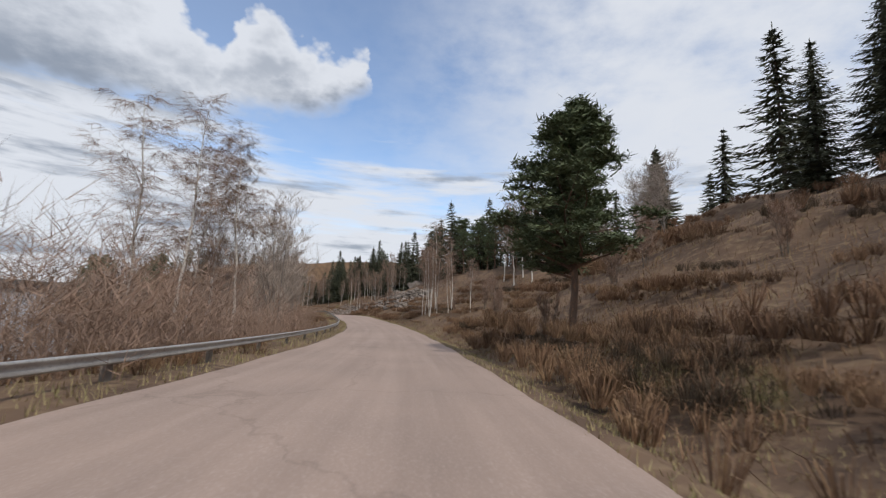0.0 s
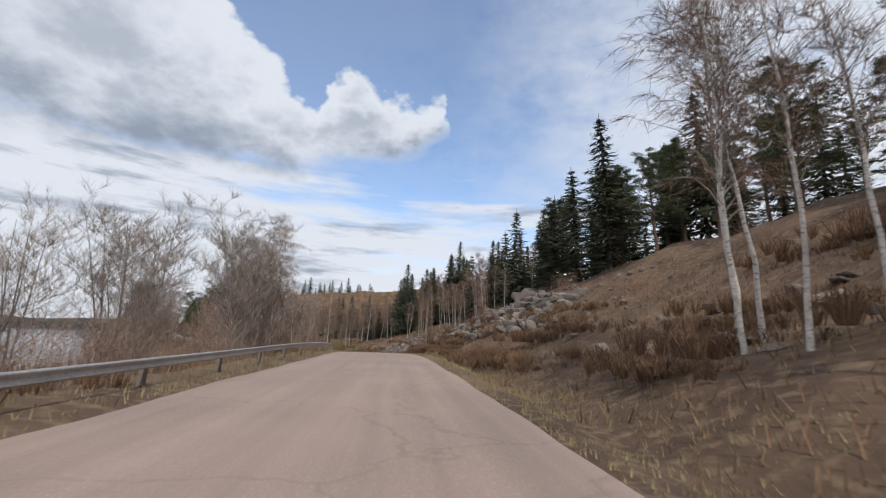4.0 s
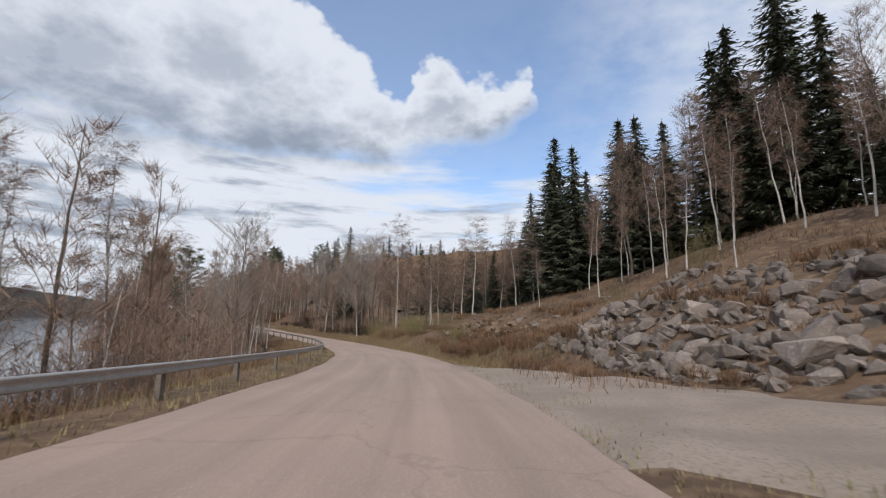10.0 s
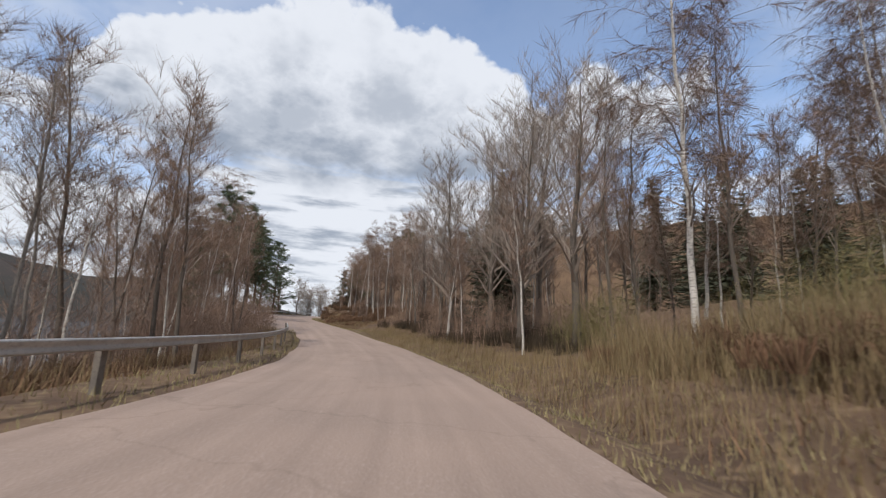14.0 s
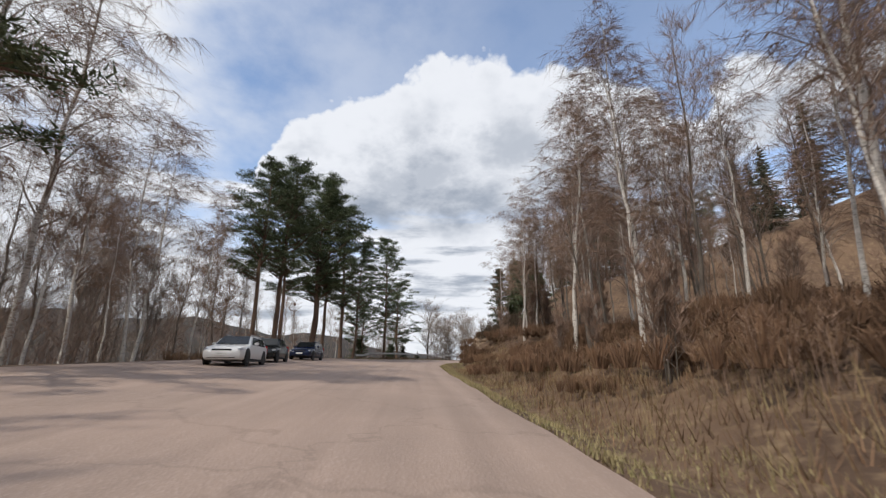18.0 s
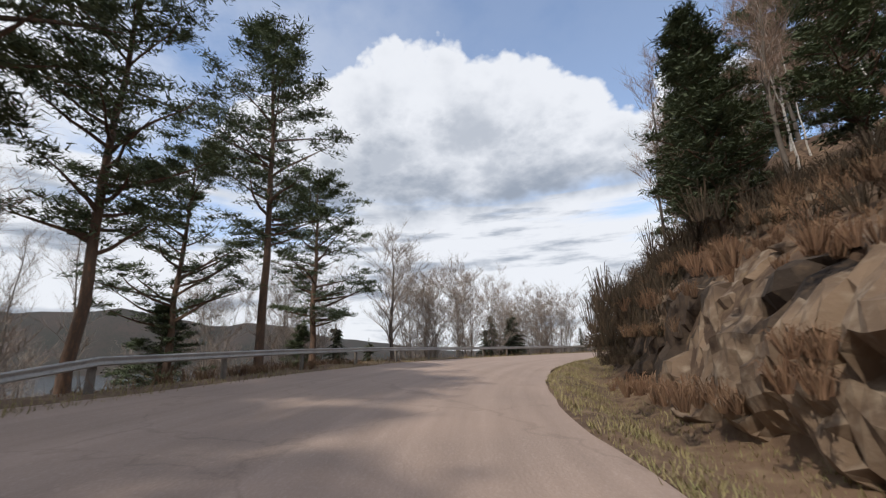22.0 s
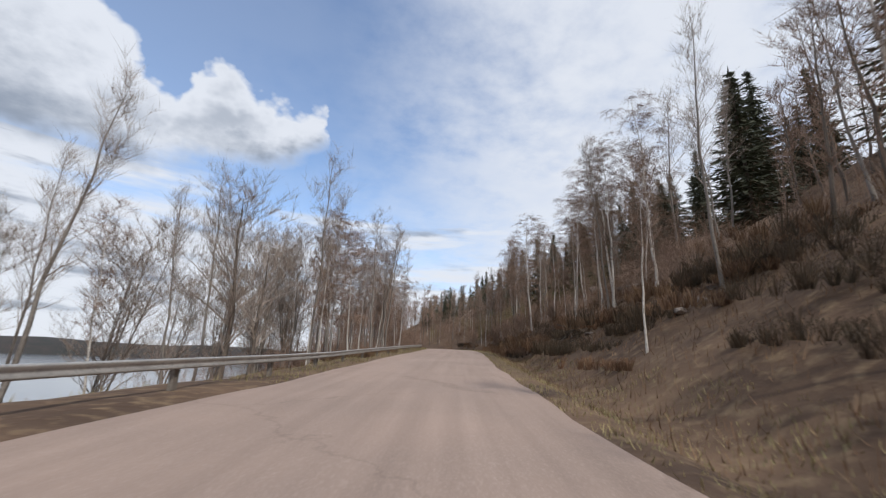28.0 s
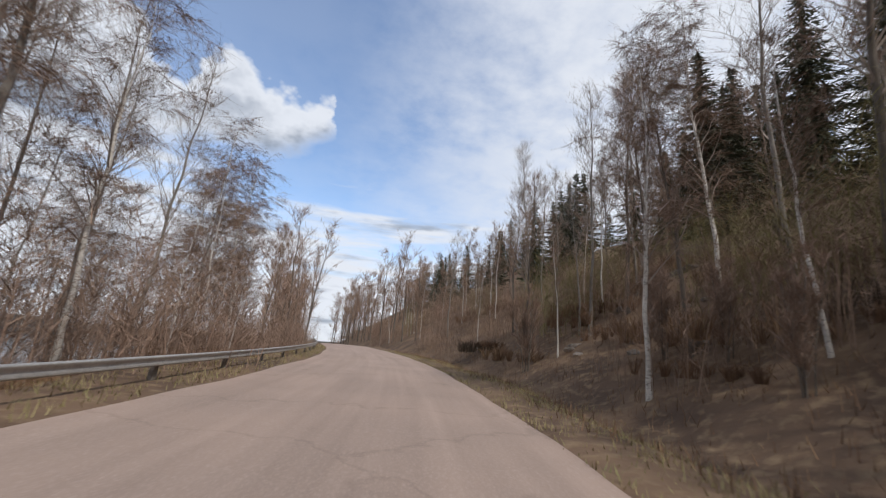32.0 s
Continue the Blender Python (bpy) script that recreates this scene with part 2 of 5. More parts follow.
ASPHALT = asphalt()
GRAVEL = material("pale_gravel", (0.33, 0.265, 0.215), (0.255, 0.205, 0.165), 0.8, 0.95, 0.5, 18.0)
SOIL = material("dry_grassland", (0.165, 0.105, 0.065), (0.085, 0.054, 0.036), 0.35, 1.0, 0.9, 3.0, (0.23, 0.16, 0.095))
GRASS = material("dry_grass_blades", (0.31, 0.25, 0.13), (0.225, 0.185, 0.09), 0.15, 0.9, 0, 3.0, (0.19, 0.195, 0.08), spread=0.35)
BRUSH = material("dead_bracken_and_twigs", (0.21, 0.125, 0.072), (0.12, 0.073, 0.046), 0.2, 0.95, 0, 3.0, (0.29, 0.195, 0.11), spread=0.45)
STEEL = material("galvanised_steel", (0.50, 0.48, 0.45), (0.40, 0.38, 0.36), 2.0, 0.55, 0.05, 20.0, metal=0.5)
POST = material("weathered_post", (0.22, 0.19, 0.16), (0.16, 0.14, 0.12), 3.0, 0.8, 0.2, 30.0)
BIRCH_BARK = material("white_birch_bark", (0.62, 0.58, 0.53), (0.50, 0.46, 0.41), 1.5, 0.8, 0.3, 7.0, (0.10, 0.085, 0.075), stretch=(1, 1, 2.2))
GREY_BARK = material("grey_bark", (0.165, 0.137, 0.113), (0.10, 0.083, 0.068), 2.0, 0.9, 0.5, 14.0, stretch=(2, 2, 0.5))
PALE_BARK = material("pale_grey_bark", (0.27, 0.24, 0.21), (0.18, 0.16, 0.14), 1.4, 0.9, 0.4, 9.0, (0.11, 0.095, 0.082), stretch=(1.5, 1.5, 0.8))
PINE_BARK = material("pine_bark", (0.135, 0.088, 0.062), (0.085, 0.06, 0.046), 0.5, 0.9, 0.6, 9.0, (0.21, 0.115, 0.068), stretch=(1.5, 1.5, 0.5))
TWIG = material("birch_twigs", (0.275, 0.185, 0.135), (0.21, 0.145, 0.11), 0.4, 0.9, 0, 2.0, (0.33, 0.225, 0.16), spread=0.3)
TWIG_GREY = material("grey_twigs", (0.32, 0.262, 0.218), (0.24, 0.198, 0.167), 0.4, 0.9, 0, 2.0, (0.37, 0.305, 0.25), spread=0.3)
SPRUCE = material("spruce_needles", (0.068, 0.074, 0.047), (0.09, 0.094, 0.057), 0.5, 0.8, 0, 2.0, (0.042, 0.045, 0.03), spread=0.3)
PINE = material("pine_needles", (0.085, 0.108, 0.056), (0.115, 0.138, 0.07), 0.6, 0.7, 0, 2.0, (0.045, 0.06, 0.034), spread=0.4)
BRACKEN = material("rusty_bracken", (0.19, 0.108, 0.064), (0.13, 0.078, 0.048), 0.2, 0.95, 0, 3.0, (0.23, 0.145, 0.085), spread=0.35)
DARK_BRUSH = material("dark_heath", (0.085, 0.058, 0.038), (0.055, 0.045, 0.03), 0.3, 0.95, 0, 3.0, (0.12, 0.08, 0.05), spread=0.35)
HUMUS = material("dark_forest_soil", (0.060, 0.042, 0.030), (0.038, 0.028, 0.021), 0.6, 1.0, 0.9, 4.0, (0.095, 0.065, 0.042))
BUDS = material("budding_twigs", (0.20, 0.175, 0.075), (0.17, 0.13, 0.07), 0.3, 0.9, 0, 2.0, (0.21, 0.20, 0.07), spread=0.25)
ROCK = material("grey_granite", (0.215, 0.178, 0.148), (0.13, 0.107, 0.09), 1.2, 0.9, 0.9, 9.0, (0.29, 0.24, 0.198), spread=0.4)
STRAW = material("straw_grass", (0.25, 0.18, 0.095), (0.17, 0.12, 0.065), 0.2, 0.9, 0, 3.0, (0.29, 0.24, 0.12), spread=0.35)
WHITE_PAINT = material("white_car_paint", (0.75, 0.75, 0.74), (0.72, 0.72, 0.71), 1.0, 0.25, 0, 6.0, (0.70, 0.69, 0.67))
BLACK_PAINT = material("black_car_paint", (0.018, 0.02, 0.02), (0.025, 0.027, 0.026), 1.0, 0.2, 0, 6.0)
NAVY_PAINT = material("navy_car_paint", (0.012, 0.018, 0.045), (0.016, 0.024, 0.055), 1.0, 0.22, 0, 6.0)
GLASS = material("tinted_glass", (0.02, 0.023, 0.025), (0.03, 0.032, 0.034), 1.0, 0.06, 0, 4.0)
LAMP_GLASS = material("lamp_glass", (0.62, 0.64, 0.66), (0.40, 0.42, 0.45), 6.0, 0.08, 0, 20.0)
RED_LENS = material("red_lens", (0.30, 0.012, 0.01), (0.22, 0.01, 0.01), 5.0, 0.15, 0, 20.0)
RUBBER = material("black_rubber", (0.022, 0.022, 0.023), (0.032, 0.031, 0.03), 4.0, 0.75, 0.1, 40.0)
RIM = material("alloy", (0.45, 0.45, 0.46), (0.35, 0.35, 0.36), 4.0, 0.35, 0, 20.0, metal=0.8)
PLATE = material("plate_white", (0.7, 0.7, 0.68), (0.64, 0.64, 0.62), 4.0, 0.4, 0, 30.0)
ROCK_PALE = material("pale_blasted_rock", (0.235, 0.193, 0.163), (0.15, 0.12, 0.1), 1.0, 0.9, 0.9, 7.0, (0.31, 0.264, 0.228), spread=0.45)
ROCK_BROWN = material("brown_weathered_rock", (0.21, 0.145, 0.095), (0.105, 0.072, 0.05), 0.8, 0.95, 1.0, 3.5, (0.30, 0.235, 0.17), spread=0.25)
LAKE = material("lake_water", (0.09, 0.115, 0.14), (0.11, 0.135, 0.16), 0.02, 0.12, 0.04, 0.8)
FAR = material("far_wooded_shore", (0.062, 0.05, 0.045), (0.042, 0.042, 0.038), 0.02, 1.0, 0.4, 0.25, (0.03, 0.034, 0.03))

# ---- the road's line: s metres along it, u metres to its right ----
STEP = 10.9266
PLAN_X = [0.00, 0.51, 0.63, 0.42, -0.24, -1.53, -3.61, -5.76, -8.11, -10.94, -14.28, -17.89, -21.63, -25.51, -29.92, -35.16, -41.16, -47.87, -55.37, -63.58, -72.46, -81.82, -91.28, -100.90, -110.62, -120.34, -129.90, -138.78, -146.39, -152.35, -156.42, -158.68, -159.37, -158.81, -156.99, -154.56, -152.06, -149.33, -146.34, -143.39, -140.76, -138.55]
PLAN_Y = [0.00, 10.91, 21.84, 32.76, 43.67, 54.52, 65.25, 75.96, 86.63, 97.18, 107.59, 117.90, 128.16, 138.38, 148.37, 157.96, 167.09, 175.71, 183.66, 190.87, 197.22, 202.86, 208.33, 213.52, 218.50, 223.48, 228.78, 235.13, 242.96, 252.10, 262.24, 272.92, 283.82, 294.73, 305.51, 316.16, 326.80, 337.37, 347.88, 358.40, 369.01, 379.71]
LEVEL = [0.0, -0.39, -0.74, -1.02, -1.21, -1.29, -1.28, -1.24, -1.3, -1.56, -2.04, -2.61, -3.17, -3.69, -4.19, -4.67, -5.11, -5.4, -5.56, -5.55, -5.35, -5.03, -4.52, -4.02, -3.51, -3.01, -2.53, -2.12, -1.79, -1.52, -1.32, -1.15, -0.97, -0.7, -0.3, 0.23, 0.84, 1.49, 2.13, 2.73, 3.27, 3.77]
pre, post = 8, 24


def dense_line():
    """Smooth curves through the plan, with a straight run before it and bends beyond it."""
    x, y, z = (list(a) for a in (PLAN_X, PLAN_Y, LEVEL))
    dx, dy = x[0] - x[1], y[0] - y[1]
    for i in range(pre):
        x.insert(0, x[0] + dx), y.insert(0, y[0] + dy), z.insert(0, z[0] + 0.25)
    turn = math.atan2(-(x[-1] - x[-2]), y[-1] - y[-2])
    for i in range(post):
        turn += radians(3.2) if i < 5 else radians(0.5) if i < 12 else radians(-1.6)
        x.append(x[-1] - STEP * math.sin(turn)), y.append(y[-1] + STEP * math.cos(turn)), z.append(z[-1] + (0.38 if i < 6 else 0.1))
    fine = np.linspace(0, len(x) - 1, (len(x) - 1) * 8 + 1)
    k = np.clip(fine.astype(int), 0, len(x) - 2)
    q = fine - k
    pts = []
    for a in (x, y, z):
        a = np.array(a)
        m = np.gradient(a)
        pts.append((2 * q ** 3 - 3 * q ** 2 + 1) * a[k] + (q ** 3 - 2 * q ** 2 + q) * m[k] + (3 * q ** 2 - 2 * q ** 3) * a[k + 1] + (q ** 3 - q ** 2) * m[k + 1])
    return (fine - pre) * STEP, *pts


LS, LX, LY, LZ = dense_line()
LT = np.unwrap(np.arctan2(-np.gradient(LX), np.gradient(LY)))
S0, S1 = float(LS[0]), float(LS[-1])
ROAD_R = 2.1


def road_left(s):
    """The lake-side edge of the asphalt, with the wide parking stretch."""
    return table(s, (235, -4.3), (243, -12.3), (273, -12.3), (279, -11.4), (284, -10.3), (290, -9.4), (298, -7.6), (304, -7.3), (330, -7.0), (362, -7.0), (392, -4.4))


def table(s, *pairs):
    return np.interp(s, [p[0] for p in pairs], [p[1] for p in pairs])


def rumple(x, y, size, seed=0.0):
    """A smooth irregular value, -1 to 1."""
    a, b = x / size + seed, y / size - seed
    return (np.sin(a * 1.7 + 1.3 * np.sin(b * 1.1 + seed)) + np.sin(b * 1.9 + 1.7 * np.sin(a * 0.8)) + 0.5 * np.sin(a * 4.1 + b * 3.3)) / 2.5


LAKE_Z = -9.0


def road_z(s, u):
    """The height of the road's plane, banked in the long bend."""
    return np.interp(s, LS, LZ) + table(s, (236, 0), (256, 0.06), (312, 0.055), (348, 0.0)) * np.clip(-np.asarray(u, float), -4, 12)


def ground_z(s, u):
    """The height of the land at s, u."""
    s, u = np.asarray(s, float), np.asarray(u, float)
    z0 = road_z(s, u)
    # lake side
    brim = table(s, (232, -6.4), (244, -13.6), (278, -13.4), (286, -12.0), (300, -9.6), (330, -9.4), (366, -9.4), (394, -6.6))
    fall = table(s, (0, 0.42), (100, 0.35), (180, 0.25), (210, 0.18), (290, 0.55), (350, 0.5), (380, 0.35), (450, 0.3))
    left = np.where(u < brim, (u - brim) * fall, 0.0)
    zl = np.maximum(z0 + left, LAKE_Z - 1.5)
    # hill side
    foot = table(s, (0, 4.6), (60, 4.6), (80, 5.5), (112, 5.0), (118.5, 9.2), (134, 9.2), (140, 7.8), (149, 4.8), (180, 4.6), (240, 4.4), (290, 4.6), (305, 5.2), (345, 4.8), (380, 4.6), (450, 6.0))
    rise = table(s, (-20, 0.50), (40, 0.50), (65, 0.42), (85, 0.52), (112, 0.52), (124, 0.50), (146, 0.50), (156, 0.42), (175, 0.36), (187, 0.30), (198, 0.14), (206, 0.06), (232, 0.05), (246, 0.36), (262, 0.48), (272, 0.52), (280, 0.7), (292, 0.85), (300, 0.85),
                 (345, 0.9), (365, 0.8), (400, 0.62), (440, 0.62), (500, 0.62))
    crest = table(s, (0, 11.0), (60, 10.0), (90, 10.5), (130, 8.5), (175, 6.5), (192, 4.5), (235, 3.0), (250, 3.0), (270, 2.9), (284, 2.7), (292, 3.1), (298, 4.3), (306, 6.6), (316, 9.5), (345, 14.0), (420, 18.0))
    up = np.clip(u - foot, 0, None) * rise + np.clip(u - foot, 0, 1.1) * 1.5 * table(s, (283, 0), (288, 1), (312, 1), (345, 0.6), (358, 0))
    up = up + np.clip(u - 22, 0, 40) * table(s, (180, 0), (190, 0.28), (240, 0.28), (250, 0))
    zr = np.where(up < crest, up, crest + (up - crest) * table(s, (240, 0.25), (250, 0.10), (294, 0.10), (308, 0.25)))
    ditch = -0.38 * np.exp(-((u - (foot - 1.0)) / 0.8) ** 2) * table(s, (112, 1), (118, 0), (148, 0), (153, 1), (232, 1), (238, 0), (244, 0), (250, 1))
    zr = z0 + zr + ditch
    x = np.interp(s, LS, LX) + u * np.cos(np.interp(s, LS, LT))
    y = np.interp(s, LS, LY) + u * np.sin(np.interp(s, LS, LT))
    off = np.clip(np.where(u < -1.1, road_left(s) - 0.4 - u, u - 2.5), 0, 12) / 12
    rough = off * (0.55 * rumple(x, y, 3.7, 0.4) + 0.9 * rumple(x, y, 11.0, 2.0)) + np.clip(off * 3, 0, 1) * 0.10 * rumple(x, y, 1.1, 1.0)
    return np.where(u < -1.1, np.maximum(zl, LAKE_Z - 1.5), zr) + rough


def at(s, u, dz=0.0):
    """The place at s, u, dz metres above the land."""
    t = float(np.interp(s, LS, LT))
    return Vector((float(np.interp(s, LS, LX)) + u * math.cos(t), float(np.interp(s, LS, LY)) + u * math.sin(t), float(ground_z(s, u)) + dz))


def heading(s):
    return math.degrees(float(np.interp(s, LS, LT)))


def mesh_of(name, verts, faces, mats, smooth=False, index=None):
    me = bpy.data.meshes.new(name)
    me.from_pydata([tuple(v) for v in verts], [], faces)
    for mt in mats if isinstance(mats, (list, tuple)) else [mats]:
        me.materials.append(mt)
    if index is not None:
        me.polygons.foreach_set("material_index", index)
    if smooth:
        me.polygons.foreach_set("use_smooth", [True] * len(me.polygons))
    me.update()
    return me


def structure(name, me, label, category):
    return tagged(new(name, me), label, category, "", "structure")


# ---- land, road, lake ----
def near_line(x, y):
    """s and u of places in the plan, by the nearest stretch of the road."""
    k = np.argmin((x[:, None] - LX) ** 2 + (y[:, None] - LY) ** 2, axis=1)
    c, d = np.cos(LT[k]), np.sin(LT[k])
    dx, dy = x - LX[k], y - LY[k]
    return LS[k] - d * dx + c * dy, c * dx + d * dy


def ground_mesh():
    """One sheet: a fine band along the road, joined to a coarse one over the hills behind."""
    us = np.concatenate([np.arange(-60, -24, 6.0), np.arange(-24, -12, 1.5), np.arange(-12, -4.2, 0.55), [-4.3, -2.5, 0, 2.1], np.arange(2.5, 6, 0.45), np.arange(6, 22, 0.8), np.arange(22, 37, 1.5)])
    ss = np.arange(S0, S1, 1.0)
    S, U = np.meshgrid(ss, us, indexing="ij")
    T = np.interp(S, LS, LT)
    X, Y = np.interp(S, LS, LX) + U * np.cos(T), np.interp(S, LS, LY) + U * np.sin(T)
    Z = ground_z(S, U) - np.where((U > road_left(S) - 0.3) & (U < ROAD_R + 0.2), 0.08, 0)
    v = np.stack([X, Y, Z], -1).reshape(-1, 3)
    a, b = len(ss), len(us)
    i = (np.arange(a - 1)[:, None] * b + np.arange(b - 1)).ravel()
    faces = np.stack([i, i + 1, i + b + 1, i + b], 1)
    gx, gy = np.arange(-420, 620, 7.0), np.arange(-220, 900, 7.0)
    GX, GY = np.meshgrid(gx, gy, indexing="ij")
    s2, u2 = near_line(GX.ravel(), GY.ravel())
    z2 = ground_z(s2, np.clip(u2, -60, 90)) + np.clip(u2 - 90, 0, None) * 0.06 - 0.35
    keep = (u2 > 33).reshape(GX.shape)
    m, n = GX.shape
    j = (np.arange(m - 1)[:, None] * n + np.arange(n - 1)).ravel()
    q = np.stack([j, j + n, j + n + 1, j + 1], 1)
    q = q[keep.ravel()[q].all(1)] + len(v)
    v = np.concatenate([v, np.stack([GX.ravel(), GY.ravel(), z2], 1)])
    return mesh_of("ground", v.tolist(), faces.tolist() + q.tolist(), SOIL, True)


structure("ground", ground_mesh(), "rough grassland banks with dead bracken and dry grass", "ground")


def road_mesh():
    ss = np.arange(S0, S1, 1.0)
    k = np.linspace(0, 1, 10)
    edge = road_left(ss) + 0.12 * rumple(ss, ss * 0, 2.3)
    right = ROAD_R + 0.10 * rumple(ss, ss * 0, 1.9, 2.0)
    U = edge[:, None] + (right - edge)[:, None] * k
    T = np.interp(ss, LS, LT)[:, None]
    X, Y = np.interp(ss, LS, LX)[:, None] + U * np.cos(T), np.interp(ss, LS, LY)[:, None] + U * np.sin(T)
    Z = road_z(ss[:, None], U) + 0.03 - 0.012 * np.abs(np.clip(U, -5, 9) + 1.1)
    v = np.stack([X, Y, Z], -1).reshape(-1, 3)
    b = len(k)
    i = (np.arange(len(ss) - 1)[:, None] * b + np.arange(b - 1)).ravel()
    me = mesh_of("road", v.tolist(), np.stack([i, i + 1, i + b + 1, i + b], 1).tolist(), ASPHALT, True)
    across = np.stack([U, np.broadcast_to(ss[:, None], U.shape)], -1).reshape(-1, 2)
    order = np.zeros(len(me.loops), dtype=np.int32)
    me.loops.foreach_get("vertex_index", order)
    me.uv_layers.new(name="lane").data.foreach_set("uv", across[order].astype(np.float32).ravel())
    return me


structure("road", road_mesh(), "narrow worn reddish asphalt road without markings", "road")


me = mesh_of("water", [(-3000, -3000, LAKE_Z), (1500, -3000, LAKE_Z), (1500, 3000, LAKE_Z), (-3000, 3000, LAKE_Z)], [(0, 1, 2, 3)], LAKE)
structure("water", me, "calm grey lake under a cloudy sky", "lake")


def far_shore():
    """A long wooded ridge over the lake and round the land."""
    v, f = [], []
    for k in range(181):
        a = radians(2.0 * k)
        r = 1150 + 180 * math.sin(a * 3.0 + 0.6)
        h = float(table(2.0 * k, (0, 33), (25, 33), (50, 24), (57, 34), (70, 78), (85, 118), (110, 126), (140, 90), (180, 40), (360, 33))) * (1 + 0.16 * float(rumple(np.float64(a * 90), np.float64(3.0), 6.0)))
        for dr, dz in ((0, -3), (60, 0.45 * h), (170, h), (420, h * 1.2)):
            v.append((-80 - (r + dr) * math.sin(a), 190 + (r + dr) * math.cos(a), LAKE_Z + dz))
    for k in range(180):
        for j in range(3):
            i = k * 4 + j
            f.append((i, i + 1, i + 5, i + 4))
    return mesh_of("backdrop", v, f, FAR, True)


structure("backdrop", far_shore(), "low wooded hills along the far lake shore", "hills")


def turnoff_mesh():
    """Gravel spread beside the road, from its edge to the foot of the bank."""
    ss, k = np.arange(117, 153, 0.4), np.linspace(0, 1, 16)
    far = table(ss, (117, 9.0), (132, 9.0), (140, 7.6), (146, 4.8), (152, 2.2)) + 0.25 * rumple(ss, ss * 0, 1.3)
    near = table(ss, (117, 6.9), (128, 6.6), (132, 5.2), (135.5, 1.75))
    U = near[:, None] + (far - near)[:, None] * k + 0.12 * rumple(ss, ss * 0, 1.1, 3.0)[:, None] * (1 - k)
    S = np.broadcast_to(ss[:, None], U.shape)
    T = np.interp(S, LS, LT)
    Z = ground_z(S, U) + 0.035 + 0.02 * rumple(S, U, 0.7)
    Z = np.where(U < 2.5, road_z(S, U) + 0.012 * (U - 1.9), Z)
    Z[:, 0] -= 0.14
    Z[:, -1] -= 0.14
    Z[:, 1] -= 0.012
    v = np.stack([np.interp(S, LS, LX) + U * np.cos(T), np.interp(S, LS, LY) + U * np.sin(T), Z], -1).reshape(-1, 3)
    b = len(k)
    i = (np.arange(len(ss) - 1)[:, None] * b + np.arange(b - 1)).ravel()
    return mesh_of("gravel_turnoff", v.tolist(), np.stack([i, i + 1, i + b + 1, i + b], 1).tolist(), GRAVEL, True)


structure("gravel_turnoff", turnoff_mesh(), "pale gravel turn-off joining the road", "road")


# ---- things ----
def part(name, me, parent, label="", m=None):
    ob = new(name, me)
    ob.parent = parent
    if m is not None:
        ob.matrix_basis = m
    return tagged(ob, label)


def thing(name, label, category, group="", kind=""):
    return tagged(new(name), label, category, group, kind)


class Geo:
    """Gathers vertices and faces of one mesh."""

    def __init__(self):
        self.v, self.f = [], []

    def tube(self, pts, radii, sides=5):
        base = len(self.v)
        prev = None
        for i, p in enumerate(pts):
            d = (pts[min(i + 1, len(pts) - 1)] - pts[max(i - 1, 0)]).normalized()
            a = d.orthogonal().normalized() if prev is None else (prev - d * prev.dot(d)).normalized()
            prev, b = a, d.cross(a)
            for k in range(sides):
                t = 2 * math.pi * k / sides
                self.v.append(p + (a * math.cos(t) + b * math.sin(t)) * radii[i])
        for i in range(len(pts) - 1):
            for k in range(sides):
                q = base + i * sides
                self.f.append((q + k, q + (k + 1) % sides, q + sides + (k + 1) % sides, q + sides + k))

    def blade(self, p, tip, width, side=None):
        i = len(self.v)
        d = tip - p
        s = (side or d.orthogonal()).normalized() * width
        self.v += [p - s, p + s, tip]
        self.f.append((i, i + 1, i + 2))

    def leaf(self, p, tip, width, side):
        i = len(self.v)
        m = p.lerp(tip, 0.45)
        s = side.normalized() * width
        self.v += [p, m - s, tip, m + s]
        self.f.append((i, i + 1, i + 2, i + 3))

    def mesh(self, name, mat, smooth=False):
        return mesh_of(name, self.v, self.f, mat, smooth)


def rnd(r, a, b):
    return a + (b - a) * r.random()


def any_way(r, up=0.0):
    t = rnd(r, 0, 2 * math.pi)
    return Vector((math.cos(t), math.sin(t), up)).normalized()


